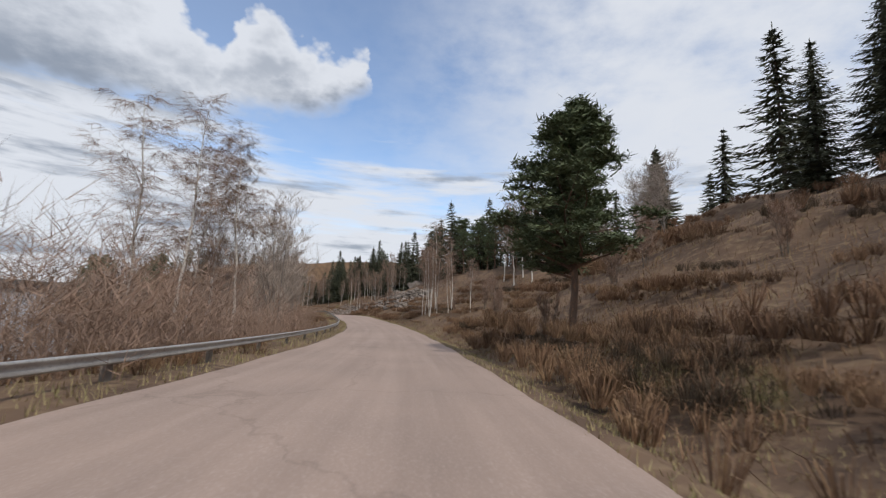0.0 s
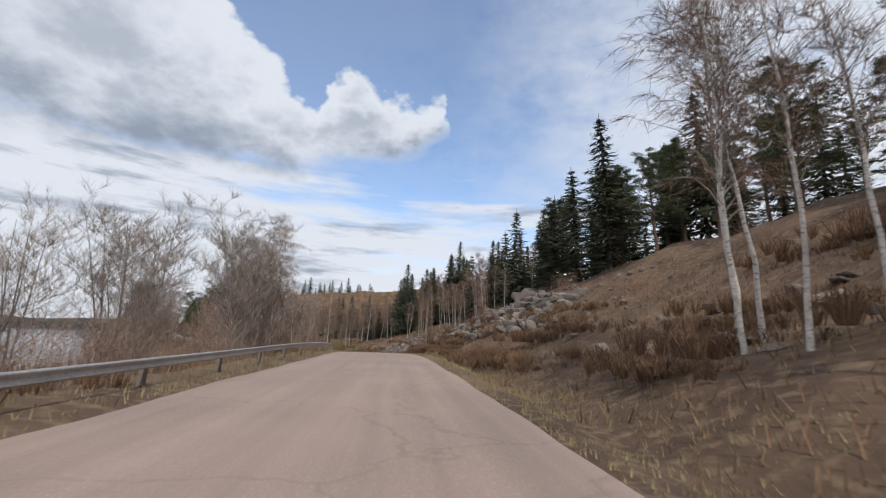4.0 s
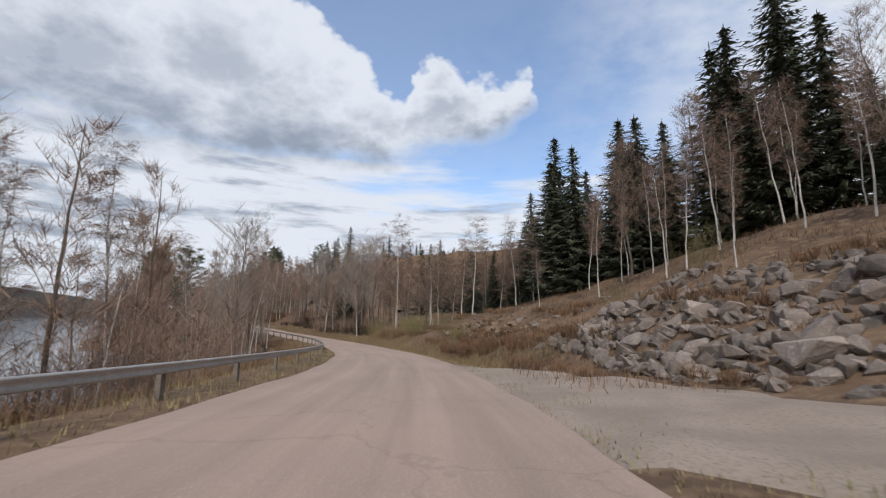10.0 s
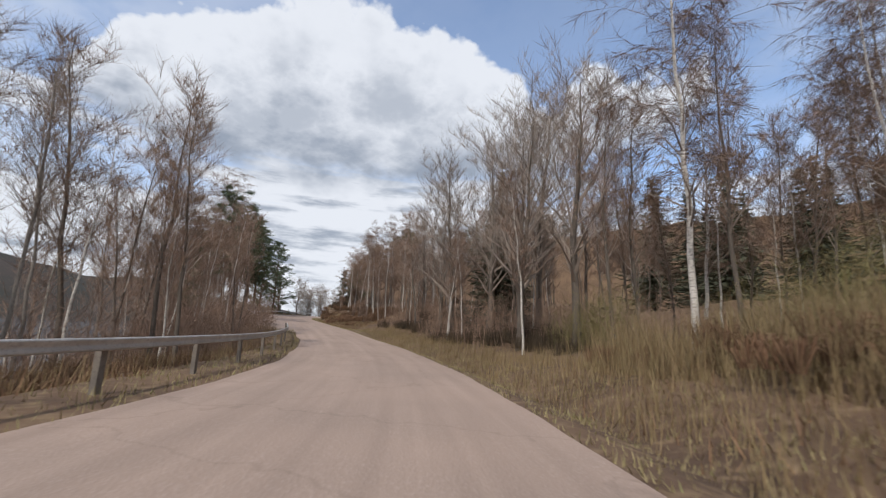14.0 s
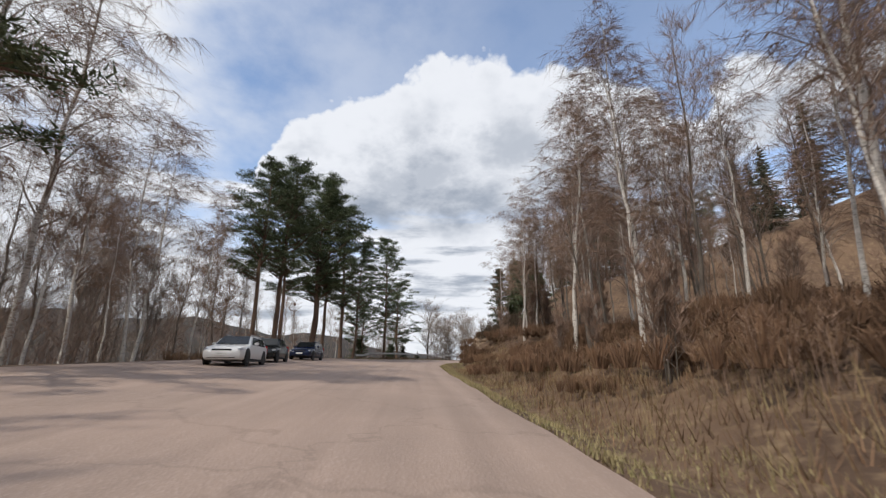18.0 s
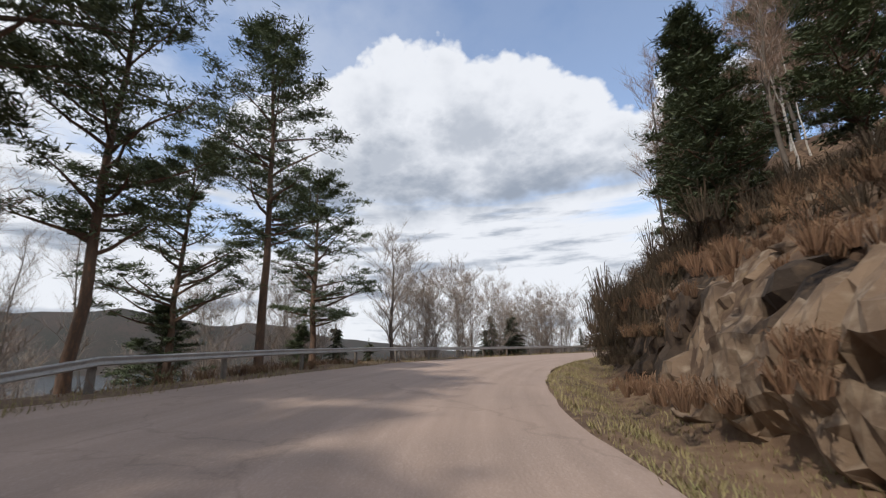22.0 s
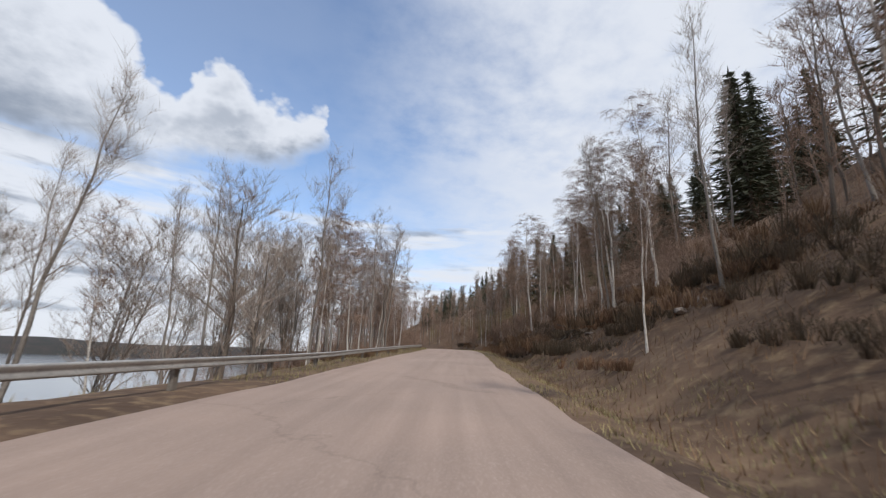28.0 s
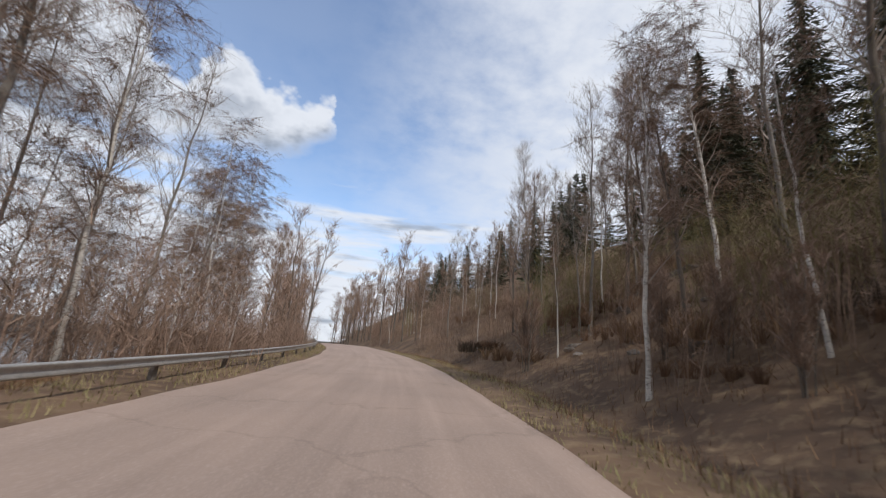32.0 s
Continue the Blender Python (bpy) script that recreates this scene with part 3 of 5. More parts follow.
def bare_tree(seed, h, trunk_r, limbs, spread, droop, twigs, first=0.3, width=0.010, stems=1, lean=0.0, rise=0.8):
    """Meshes of a leafless tree: trunk, boughs, twigs. The first in local space, foot at the origin."""
    r = random.Random(seed)
    trunk, boughs, fuzz = Geo(), Geo(), Geo()
    for stem in range(stems):
        out = any_way(r) * (0.0 if stems == 1 else rnd(r, 0.15, 0.5))
        hh = h * (1.0 if stem == 0 else rnd(r, 0.7, 0.97))
        tilt = any_way(r) * (lean * hh) + out * hh * 0.42
        pts, rad = [], []
        wob = Vector((0, 0, 0))
        for i in range(11):
            k = i / 10
            wob = wob + any_way(r) * hh * 0.008
            pts.append(out * 0.4 + tilt * k ** 1.3 + wob + Vector((0, 0, hh * k - (0.3 if i == 0 else 0))))
            rad.append(trunk_r * (1.25 if i == 0 else 1) * (1 - 0.93 * k) / (1.0 if stems == 1 else 1.5) + 0.006)
        trunk.tube(pts[::2] if stems > 1 else pts, rad[::2] if stems > 1 else rad, 5 if stems > 1 else 6)
        for j in range(limbs):
            k = first + (0.97 - first) * (j + r.random()) / limbs
            q = k * 10
            p = pts[int(q)].lerp(pts[min(int(q) + 1, 10)], q % 1)
            reach = spread * h * math.sin(math.pi * (0.22 + 0.70 * (k - first) / (1 - first))) ** 0.8 * rnd(r, 0.55, 1.15)
            d = any_way(r, rise * rnd(r, 0.6, 1.5)).normalized()
            line = [p]
            for i in range(3):
                d = (d + any_way(r) * 0.25 + Vector((0, 0, 0.10 if i < 1 else -droop * i * 0.5))).normalized()
                line.append(line[-1] + d * reach / 3)
            lr = max(trunk_r * (1 - k) * 0.5, 0.012)
            boughs.tube(line, [lr, lr * 0.7, lr * 0.4, 0.005], 3)
            subs = max(4, int(7 * reach / (spread * h) + 1))
            for b in range(subs):
                w = rnd(r, 0.25, 0.999) * 3
                p2 = line[int(w)].lerp(line[int(w) + 1], w % 1)
                d2 = (any_way(r, 0.15 + 0.3 * rise) + d * 0.6).normalized()
                L = reach * rnd(r, 0.25, 0.5)
                e2 = p2 + d2 * L * 0.6
                e3 = e2 + (d2 + Vector((0, 0, -droop * 1.5))).normalized() * L * 0.5
                boughs.blade(p2, e2.lerp(e3, 0.25), max(lr * 0.3, 0.012), any_way(r))
                boughs.blade(e2, e3, 0.010, any_way(r))
                for c in range(twigs):
                    p3 = p2.lerp(e2, rnd(r, 0.2, 1)) if r.random() < 0.5 else e2.lerp(e3, r.random())
                    d3 = (any_way(r, rnd(r, -0.1, 1.2)) * (0.8 - 0.4 * droop) + d2 * 0.6 + Vector((0, 0, 0.25 - droop * 1.9))).normalized()
                    t3 = p3 + d3 * rnd(r, 0.4, 1.0) * (0.5 + 0.045 * h)
                    fuzz.blade(p3, t3, width, any_way(r, rnd(r, -1, 1)))
    return trunk, boughs, fuzz


def spruce_tree(seed, h, radius, first=0.06, coarse=1.0):
    r = random.Random(seed)
    trunk, crown = Geo(), Geo()
    trunk.tube([Vector((0, 0, h * k / 6 - (0.3 if k == 0 else 0))) for k in range(7)], [0.013 * h * (1 - k / 6.2) + 0.01 for k in range(7)], 7)
    z = first * h
    while z < h * 0.985:
        k = z / h
        reach = radius * (1 - k) ** 0.85 * (0.55 + 0.45 * min(1, (k - first) * 6 + 0.3)) + 0.12
        n = 7 if k < 0.8 else 5
        a0 = rnd(r, 0, 6.3)
        for j in range(n):
            a = a0 + 2 * math.pi * (j + rnd(r, -0.3, 0.3)) / n
            L = reach * rnd(r, 0.6, 1.15)
            d = Vector((math.cos(a), math.sin(a), rnd(r, -0.35, 0.05) + 0.5 * max(0, k - 0.75)))
            side = Vector((-math.sin(a), math.cos(a), 0))
            p = Vector((0, 0, z + rnd(r, -0.1, 0.1)))
            steps = max(2, int(L / (0.34 * coarse)))
            last = p
            for i in range(1, steps + 1):
                w = i / steps
                q = p + d * L * w + Vector((0, 0, -0.22 * L * w * (1 - w) + 0.10 * L * w * w))
                span = (0.20 + 0.34 * L * (1 - w) * 0.55) * rnd(r, 0.7, 1.2)
                for sg in (1, -1):
                    tip = q + side * sg * span + d * 0.18 + Vector((0, 0, -0.16 * rnd(r, 0.3, 1.6)))
                    crown.blade(last, tip, (0.11 + 0.07 * r.random()) * coarse, d + Vector((0, 0, rnd(r, -0.6, 0.6))))
                if r.random() < 0.7:
                    crown.blade(last, q + Vector((rnd(r, -0.1, 0.1), rnd(r, -0.1, 0.1), -rnd(r, 0.2, 0.5))), 0.15 * coarse, side)
                last = q
            crown.leaf(last, last + d * 0.25, 0.08, side)
        z += rnd(r, 0.26, 0.40) * (0.7 + 0.02 * h) * coarse
    crown.leaf(Vector((0, 0, h - 0.7)), Vector((0, 0, h + 0.35)), 0.06, Vector((1, 0, 0)))
    crown.leaf(Vector((0, 0, h - 0.7)), Vector((0, 0, h + 0.35)), 0.06, Vector((0, 1, 0)))
    return trunk, crown


def pine_tree(seed, h, spread, first=0.45, limbs=26, clump=46, lean=0.03, trunk_k=0.016, cone=False):
    r = random.Random(seed)
    trunk, boughs, crown = Geo(), Geo(), Geo()
    tilt = any_way(r) * lean * h
    pts = [tilt * (k / 9) ** 1.4 + any_way(r) * 0.005 * h * (k > 0) + Vector((0, 0, h * k / 9 - (0.3 if k == 0 else 0))) for k in range(10)]
    tr = trunk_k * h
    trunk.tube(pts, [tr * (1.2 if k == 0 else 1) * (1 - 0.85 * k / 9) for k in range(10)], 8)

    def tuft(c, size, n):
        for _ in range(n):
            d = any_way(r, rnd(r, -0.5, 1.1))
            p = c + any_way(r, rnd(r, -0.4, 0.4)) * size * rnd(r, 0, 0.75)
            crown.blade(p, p + d * (0.12 + 0.42 * size * r.random()), 0.026 + 0.03 * r.random(), any_way(r, rnd(r, -0.7, 0.7)))

    for j in range(limbs):
        k = first + (0.98 - first) * (j + r.random()) / limbs
        q = k * 9
        p = pts[int(q)].lerp(pts[min(int(q) + 1, 9)], q % 1)
        rel = (k - first) / (1 - first)
        reach = spread * (0.65 + 0.9 * rel * (1 - rel) * 2 - 0.45 * rel) * rnd(r, 0.55, 1.15)
        if cone:
            reach = spread * (0.12 + 0.9 * min(1.0, 0.55 + 2 * rel) * (1 - rel) ** 0.8) * rnd(r, 0.6, 1.1)
        d = any_way(r, rnd(r, -0.05, 0.35) + 0.5 * rel)
        line = [p]
        for i in range(4):
            d = (d + any_way(r) * 0.3 + Vector((0, 0, 0.06))).normalized()
            line.append(line[-1] + d * reach / 4)
        lr = tr * (1 - k) * 0.55 + 0.015
        boughs.tube(line, [lr, lr * 0.8, lr * 0.6, lr * 0.4, 0.01], 4)
        for i in (1, 2, 3, 4, 4):
            for _ in range(2 if i < 4 else 3):
                c = line[i] + any_way(r, rnd(r, -0.2, 0.5)) * reach * 0.30 * r.random() + Vector((0, 0, 0.12))
                tuft(c, rnd(r, 0.45, 0.85) * (0.6 + 0.03 * h), clump)
        if r.random() < 0.3 and rel < 0.3:
            boughs.tube([p, p + any_way(r, -0.1) * rnd(r, 0.5, 1.2)], [0.02, 0.006], 3)
    return trunk, boughs, crown


KINDS, FAR_TREES = {}, []


def make_kind(key, name, label, category, group, meshes):
    KINDS.setdefault(key, []).append([name, label, category, group, meshes])


def plant(key, s, u, scale=1.0, turn=None, variant=None, label="", lift=0.0):
    """One tree or bush of a kind at s, u."""
    opts = KINDS[key]
    r = random.Random(f"{key}{s:.2f}{u:.2f}")
    name, text, cat, group, meshes = opts[r.randrange(len(opts)) if variant is None else variant % len(opts)]
    ob = None if key == "far_aspen" else thing(name, label or text, cat, group)
    a = rnd(r, 0, 360) if turn is None else turn
    w = scale * rnd(r, 0.94, 1.06)
    m = Matrix.Translation(at(s, u, -0.05 + lift)) @ Euler((radians(rnd(r, -2, 2)), radians(rnd(r, -2, 2)), radians(a))).to_matrix().to_4x4() @ Matrix.Diagonal((w, w, scale, 1))
    if ob is None:
        FAR_TREES.append((m, meshes))
        return None
    ob.matrix_basis = m
    for pname, me in meshes:
        part(pname, me, ob)
    return ob


def bare_kind(key, name, label, bark, twig, group, n, **kw):
    for i in range(n):
        a, b, c = bare_tree(f"{key}{i}", **kw)
        if key == "far_aspen":
            k = len(b.v)
            b.v += c.v
            b.f += [tuple(i + k for i in f) for f in c.f]
            rest = [("crown", b.mesh("crown", twig))]
        else:
            rest = [("bough_frame", b.mesh("bough_frame", TWIG_GREY)), ("crown", c.mesh("crown", twig))]
        make_kind(key, name, label, "shrub" if key == "sapling" else "tree", group, [("trunk", a.mesh("trunk", bark, True))] + rest)


bare_kind("birch", "birch_tree", "leafless silver birch with white bark and drooping reddish twigs", BIRCH_BARK, TWIG, "birches by the road", 3,
          h=18.0, trunk_r=0.125, limbs=40, spread=0.22, droop=0.55, twigs=24, first=0.24, lean=0.05, rise=1.3, width=0.010)
bare_kind("thin_birch", "birch_tree", "slender young birch with pale bark and bare twigs", BIRCH_BARK, TWIG, "birches by the road", 4,
          h=12.0, trunk_r=0.07, limbs=26, spread=0.17, droop=0.25, twigs=11, first=0.33, lean=0.08, rise=1.7, width=0.010)
bare_kind("alder", "alder_tree", "bare grey deciduous tree with several upright stems", PALE_BARK, TWIG_GREY, "bare trees on the lake shore", 3,
          h=12.0, trunk_r=0.095, limbs=15, spread=0.31, droop=0.03, twigs=16, first=0.2, stems=5, lean=0.05, rise=0.95, width=0.009)
bare_kind("oak", "oak_tree", "broad bare tree with a rounded crown of fine branches", GREY_BARK, TWIG_GREY, "bare trees on the lake shore", 3,
          h=13.0, trunk_r=0.22, limbs=38, spread=0.38, droop=0.0, twigs=26, first=0.2, lean=0.03, rise=1.1, width=0.009)
bare_kind("aspen", "aspen_tree", "tall bare deciduous tree with a dark grey-brown trunk", GREY_BARK, TWIG, "bare trees in the roadside wood", 4,
          h=16.0, trunk_r=0.13, limbs=34, spread=0.21, droop=0.08, twigs=16, first=0.3, lean=0.06, rise=1.6, width=0.010)
bare_kind("grey_aspen", "aspen_tree", "slender bare tree with pale grey trunk on the lake shore", PALE_BARK, TWIG_GREY, "bare trees on the lake shore", 4,
          h=16.0, trunk_r=0.11, limbs=26, spread=0.17, droop=0.05, twigs=9, first=0.36, lean=0.05, rise=1.9, width=0.008)
bare_kind("far_aspen", "aspen_tree", "bare deciduous tree in the roadside wood", GREY_BARK, TWIG, "bare trees in the roadside wood", 3,
          h=14.0, trunk_r=0.12, limbs=20, spread=0.22, droop=0.08, twigs=9, first=0.22, lean=0.05, rise=1.6, width=0.018)
bare_kind("sapling", "shrub", "leafless multi-stemmed shrub with brown twigs", GREY_BARK, TWIG, "shrubs along the road", 3,
          h=4.2, trunk_r=0.03, limbs=9, spread=0.22, droop=0.0, twigs=9, first=0.12, stems=6, lean=0.08, rise=1.6, width=0.011)
bare_kind("snag", "dead_tree", "dead grey tree with short broken branches", GREY_BARK, TWIG_GREY, "dead trees", 1,
          h=11.0, trunk_r=0.13, limbs=26, spread=0.07, droop=0.3, twigs=1, first=0.3, lean=0.05, rise=0.3, width=0.010)
for i, (h, w) in enumerate(((17.0, 4.4), (15.0, 3.9), (18.5, 4.8))):
    a, b = spruce_tree(i + 20, h, w)
    make_kind("spruce", "spruce_tree", "tall dark green spruce with drooping branches", "tree", "conifers on the hillside", [("trunk", a.mesh("trunk", GREY_BARK, True)), ("crown", b.mesh("crown", SPRUCE))])
for i, (h, w) in enumerate(((16.0, 4.6), (18.0, 5.2), (14.0, 4.3))):
    a, b = spruce_tree(i + 30, h, w, 0.05, 1.75)
    make_kind("far_spruce", "spruce_tree", "dark spruce in the dense wood on the hill", "tree", "conifers on the hillside", [("trunk", a.mesh("trunk", GREY_BARK, True)), ("crown", b.mesh("crown", SPRUCE))])
for i, (h, w) in enumerate(((5.0, 1.7), (6.0, 2.0))):
    a, b = spruce_tree(i + 40, h, w, 0.02)
    make_kind("young_spruce", "spruce_tree", "young green spruce with branches down to the ground", "tree", "young spruces", [("trunk", a.mesh("trunk", GREY_BARK, True)), ("crown", b.mesh("crown", SPRUCE))])
for i, (h, w, k) in enumerate(((15.0, 4.9, 0.27), (16.0, 5.4, 0.33), (14.0, 4.6, 0.22))):
    a, b, c = pine_tree(i + 60, h, w, k, 40, 50)
    make_kind("pine", "pine_tree", "Scots pine with a reddish trunk and dark green crown", "tree", "pines", [("trunk", a.mesh("trunk", PINE_BARK, True)), ("bough_frame", b.mesh("bough_frame", PINE_BARK)), ("crown", c.mesh("crown", PINE))])


for i in range(3):
    a, b, c = pine_tree(71 + i, 10.5, 4.5 - 0.5 * i, 0.16, 60, 40, 0.01, 0.016, True)
    make_kind("bushy_pine", "pine_tree", "bushy young pine with a dark green crown on the bank", "tree", "pines", [("trunk", a.mesh("trunk", PINE_BARK, True)), ("bough_frame", b.mesh("bough_frame", PINE_BARK)), ("crown", c.mesh("crown", PINE))])


for i in range(3):
    a, b, c = pine_tree(91 + i, 20.0, 4.4, 0.30 + 0.06 * i, 50, 46, 0.03, 0.0125)
    make_kind("tall_pine", "pine_tree", "tall Scots pine with a long bare trunk beside the parking place", "tree", "pines", [("trunk", a.mesh("trunk", PINE_BARK, True)), ("bough_frame", b.mesh("bough_frame", PINE_BARK)), ("crown", c.mesh("crown", PINE))])
for i in range(2):
    a, b, c = pine_tree(101 + i, 10.0, 2.3, 0.10, 60, 24, 0.015, 0.013, True)
    make_kind("slim_pine", "pine_tree", "slender cone-shaped pine on the rocky bank above the road", "tree", "pines", [("trunk", a.mesh("trunk", PINE_BARK, True)), ("bough_frame", b.mesh("bough_frame", PINE_BARK)), ("crown", c.mesh("crown", PINE))])
a, b, c = pine_tree(97, 9.0, 3.9, 0.27, 74, 60, 0.01, 0.018, True)
make_kind("bank_pine", "pine_tree", "single bushy pine with a dark green crown on the grassy bank", "tree", "pines", [("trunk", a.mesh("trunk", PINE_BARK, True)), ("bough_frame", b.mesh("bough_frame", PINE_BARK)), ("crown", c.mesh("crown", PINE))])


def thicket_mesh(seed, mat, h, n, twigs, length=5.0, deep=3.0):
    """A patch of dense thin stems with side twigs."""
    r = random.Random(seed)
    g = Geo()
    for _ in range(n):
        p = Vector((rnd(r, -deep / 2, deep / 2), rnd(r, -length / 2, length / 2), -0.4))
        hh = h * rnd(r, 0.45, 1.0)
        tip = p + Vector((rnd(r, -0.25, 0.25) * hh, rnd(r, -0.25, 0.25) * hh, hh + 0.4))
        g.blade(p, tip, 0.011, any_way(r))
        for _ in range(twigs):
            k = rnd(r, 0.25, 0.97)
            q = p.lerp(tip, k)
            g.blade(q, q + any_way(r, rnd(r, 0.2, 1.6)) * hh * rnd(r, 0.14, 0.34), 0.008, any_way(r, rnd(r, -1, 1)))
    return g.mesh("thicket", mat)


def tussock_mesh(seed, mat, h, clumps, blades, stems=0, length=5.0, deep=3.0):
    """A patch of tufts whose blades arch outwards, with a few standing stems between them."""
    r = random.Random(seed)
    g = Geo()
    for _ in range(clumps):
        c = Vector((rnd(r, -deep / 2, deep / 2), rnd(r, -length / 2, length / 2), -0.12))
        k = h * rnd(r, 0.45, 1.0)
        for _ in range(blades):
            out = any_way(r)
            p = c + out * k * rnd(r, 0, 0.25)
            m = p + out * k * rnd(r, 0.1, 0.55) + Vector((0, 0, k * rnd(r, 0.4, 1.0) + 0.12))
            tip = m + out * k * rnd(r, 0.15, 0.6) + Vector((0, 0, k * rnd(r, -0.45, 0.25)))
            w = any_way(r, rnd(r, -0.4, 0.4)) * rnd(r, 0.006, 0.013)
            i = len(g.v)
            g.v += [p - w, p + w, m + w * 0.8, m - w * 0.8, tip]
            g.f += [(i, i + 1, i + 2, i + 3), (i + 3, i + 2, i + 4)]
    for _ in range(stems):
        p = Vector((rnd(r, -deep / 2, deep / 2), rnd(r, -length / 2, length / 2), -0.2))
        tip = p + Vector((rnd(r, -0.6, 0.6), rnd(r, -0.6, 0.6), rnd(r, 0.8, 1.8))) * h
        g.blade(p, tip, 0.009, any_way(r))
        for _ in range(6):
            q = p.lerp(tip, rnd(r, 0.4, 0.97))
            g.blade(q, q + any_way(r, rnd(r, 0.1, 1.2)) * h * rnd(r, 0.15, 0.4), 0.007, any_way(r, rnd(r, -1, 1)))
    return g.mesh("thicket", mat)


for i in range(3):
    make_kind("brown_thicket", "thicket", "dense leafless brown brushwood", "thicket", "roadside thickets", [(None, thicket_mesh(f"b{i}", TWIG, 3.2, 84, 13))])
    make_kind("low_thicket", "thicket", "low dense bramble and dead bracken", "thicket", "roadside thickets", [(None, tussock_mesh(f"l{i}", BRUSH, 0.58, 34, 34, 22))])
    make_kind("green_thicket", "thicket", "leafless bushes with a first green haze of buds", "thicket", "roadside thickets", [(None, thicket_mesh(f"g{i}", BUDS, 3.6, 80, 17))])
    make_kind("bracken", "thicket", "rust-coloured dead bracken", "bracken", "roadside thickets", [(None, tussock_mesh(f"r{i}", BRACKEN, 0.48, 36, 34))])
    make_kind("dark_thicket", "thicket", "dark brown heather and bare undergrowth", "thicket", "roadside thickets", [(None, tussock_mesh(f"d{i}", DARK_BRUSH, 0.72, 30, 36, 30))])


def thicket(key, s0, s1, u0, u1, n, lo=0.8, hi=1.2):
    r = random.Random(f"{key}{s0}{u0}")
    for _ in range(int(n * 0.62)):
        s, u, k = rnd(r, s0, s1), rnd(r, u0, u1), rnd(r, lo, hi) * 1.12
        name, text, cat, group, meshes = KINDS[key][r.randrange(3)]
        ob = tagged(new(name, meshes[0][1]), text, cat, group, "stuff")
        ob.matrix_basis = Matrix.Translation(at(s, u)) @ Euler((0, 0, radians(heading(s) + rnd(r, -20, 20)))).to_matrix().to_4x4() @ Matrix.Diagonal((k, k, k, 1))


def scatter(key, s0, s1, u0, u1, n, lo=0.8, hi=1.2, seed=0, gap=1.6):
    r = random.Random(f"{key}{s0}{u0}{seed}")
    put = []
    n = n if n < 20 else int(n * 0.86)
    for _ in range(n * 6):
        s, u = rnd(r, s0, s1), rnd(r, u0, u1)
        if all((s - a) ** 2 + (u - b) ** 2 > gap * gap for a, b in put):
            put.append((s, u))
            plant(key, s, u, rnd(r, lo, hi))
            if len(put) >= n:
                break


# guard rail along the lake side
def rail_u(s):
    return float(table(s, (236, -5.2), (294, -8.8), (312, -7.9), (362, -7.9), (395, -5.3)))


def rail_drop(s):
    return float(table(s, (50, -0.20), (78, 0.0), (140, 0.03), (165, 0.10), (200, 0.27), (232, 0.27), (238, 0.0), (290, 0.0), (305, 0.18), (362, 0.14), (385, 0.0), (400, -0.18)))


def guard_rail():
    prof = [(0.0, -0.11), (-0.045, -0.10), (-0.06, -0.07), (-0.02, -0.03), (-0.02, 0.03), (-0.06, 0.07), (-0.045, 0.10), (0.0, 0.11)]
    b = []
    for d in (0.0, -0.008):
        b += [(-x + d, z) for x, z in prof]
    post = Geo()
    i = 0
    for x, y in ((-0.05, -0.085), (0.05, -0.085), (0.05, 0.085), (-0.05, 0.085)):
        post.v += [Vector((x, y, -0.6)), Vector((x, y, 0.66))]
    post.f = [(0, 2, 3, 1), (2, 4, 5, 3), (4, 6, 7, 5), (6, 0, 1, 7), (1, 3, 5, 7)]
    post_me = post.mesh("post", POST)
    for s0, s1 in ((-40, 236), (294, 620)):
        ob = thing("guardrail", "galvanised steel crash barrier on short posts beside the road", "guardrail")
        ob.location = at(s0, rail_u(s0))
        back = Matrix.Translation(-ob.location)
        s = s0
        while s < s1 - 0.1:
            v, f = [], []
            for k in range(3):
                q = s + 2.0 * k * 1.01
                t = math.radians(heading(q))
                p = at(q, rail_u(q))
                p.z = float(road_z(q, rail_u(q))) + 0.60 + rail_drop(q)
                if q < s0 + 3 or q > s1 - 3:
                    p.z -= 0.25
                for x, z in b:
                    v.append(back @ (p + Vector((x * math.cos(t), x * math.sin(t), z))))
            n = len(prof)
            for k in range(2):
                for j in range(n - 1):
                    a = k * 2 * n + j
                    f.append((a, a + 1, a + 2 * n + 1, a + 2 * n))
                    a += n
                    f.append((a + 1, a, a + 2 * n, a + 2 * n + 1))
                a = k * 2 * n
                f.append((a, a + 2 * n, a + 3 * n, a + n))
                f.append((a + n - 1, a + 2 * n - 1, a + 4 * n - 1, a + 3 * n - 1))
            part("beam", mesh_of("beam", v, f, STEEL, True), ob)
            p = at(s, rail_u(s) - 0.1)
            p.z = float(road_z(s, rail_u(s))) + rail_drop(s)
            part("post", post_me, ob, m=back @ Matrix.Translation(p) @ Euler((0, 0, radians(heading(s)))).to_matrix().to_4x4())
            s += 4.0


guard_rail()


# ---- trees of the lake side, along the road ----
def group(key, *places):
    for s, u, k in places:
        plant(key, s, u, k)


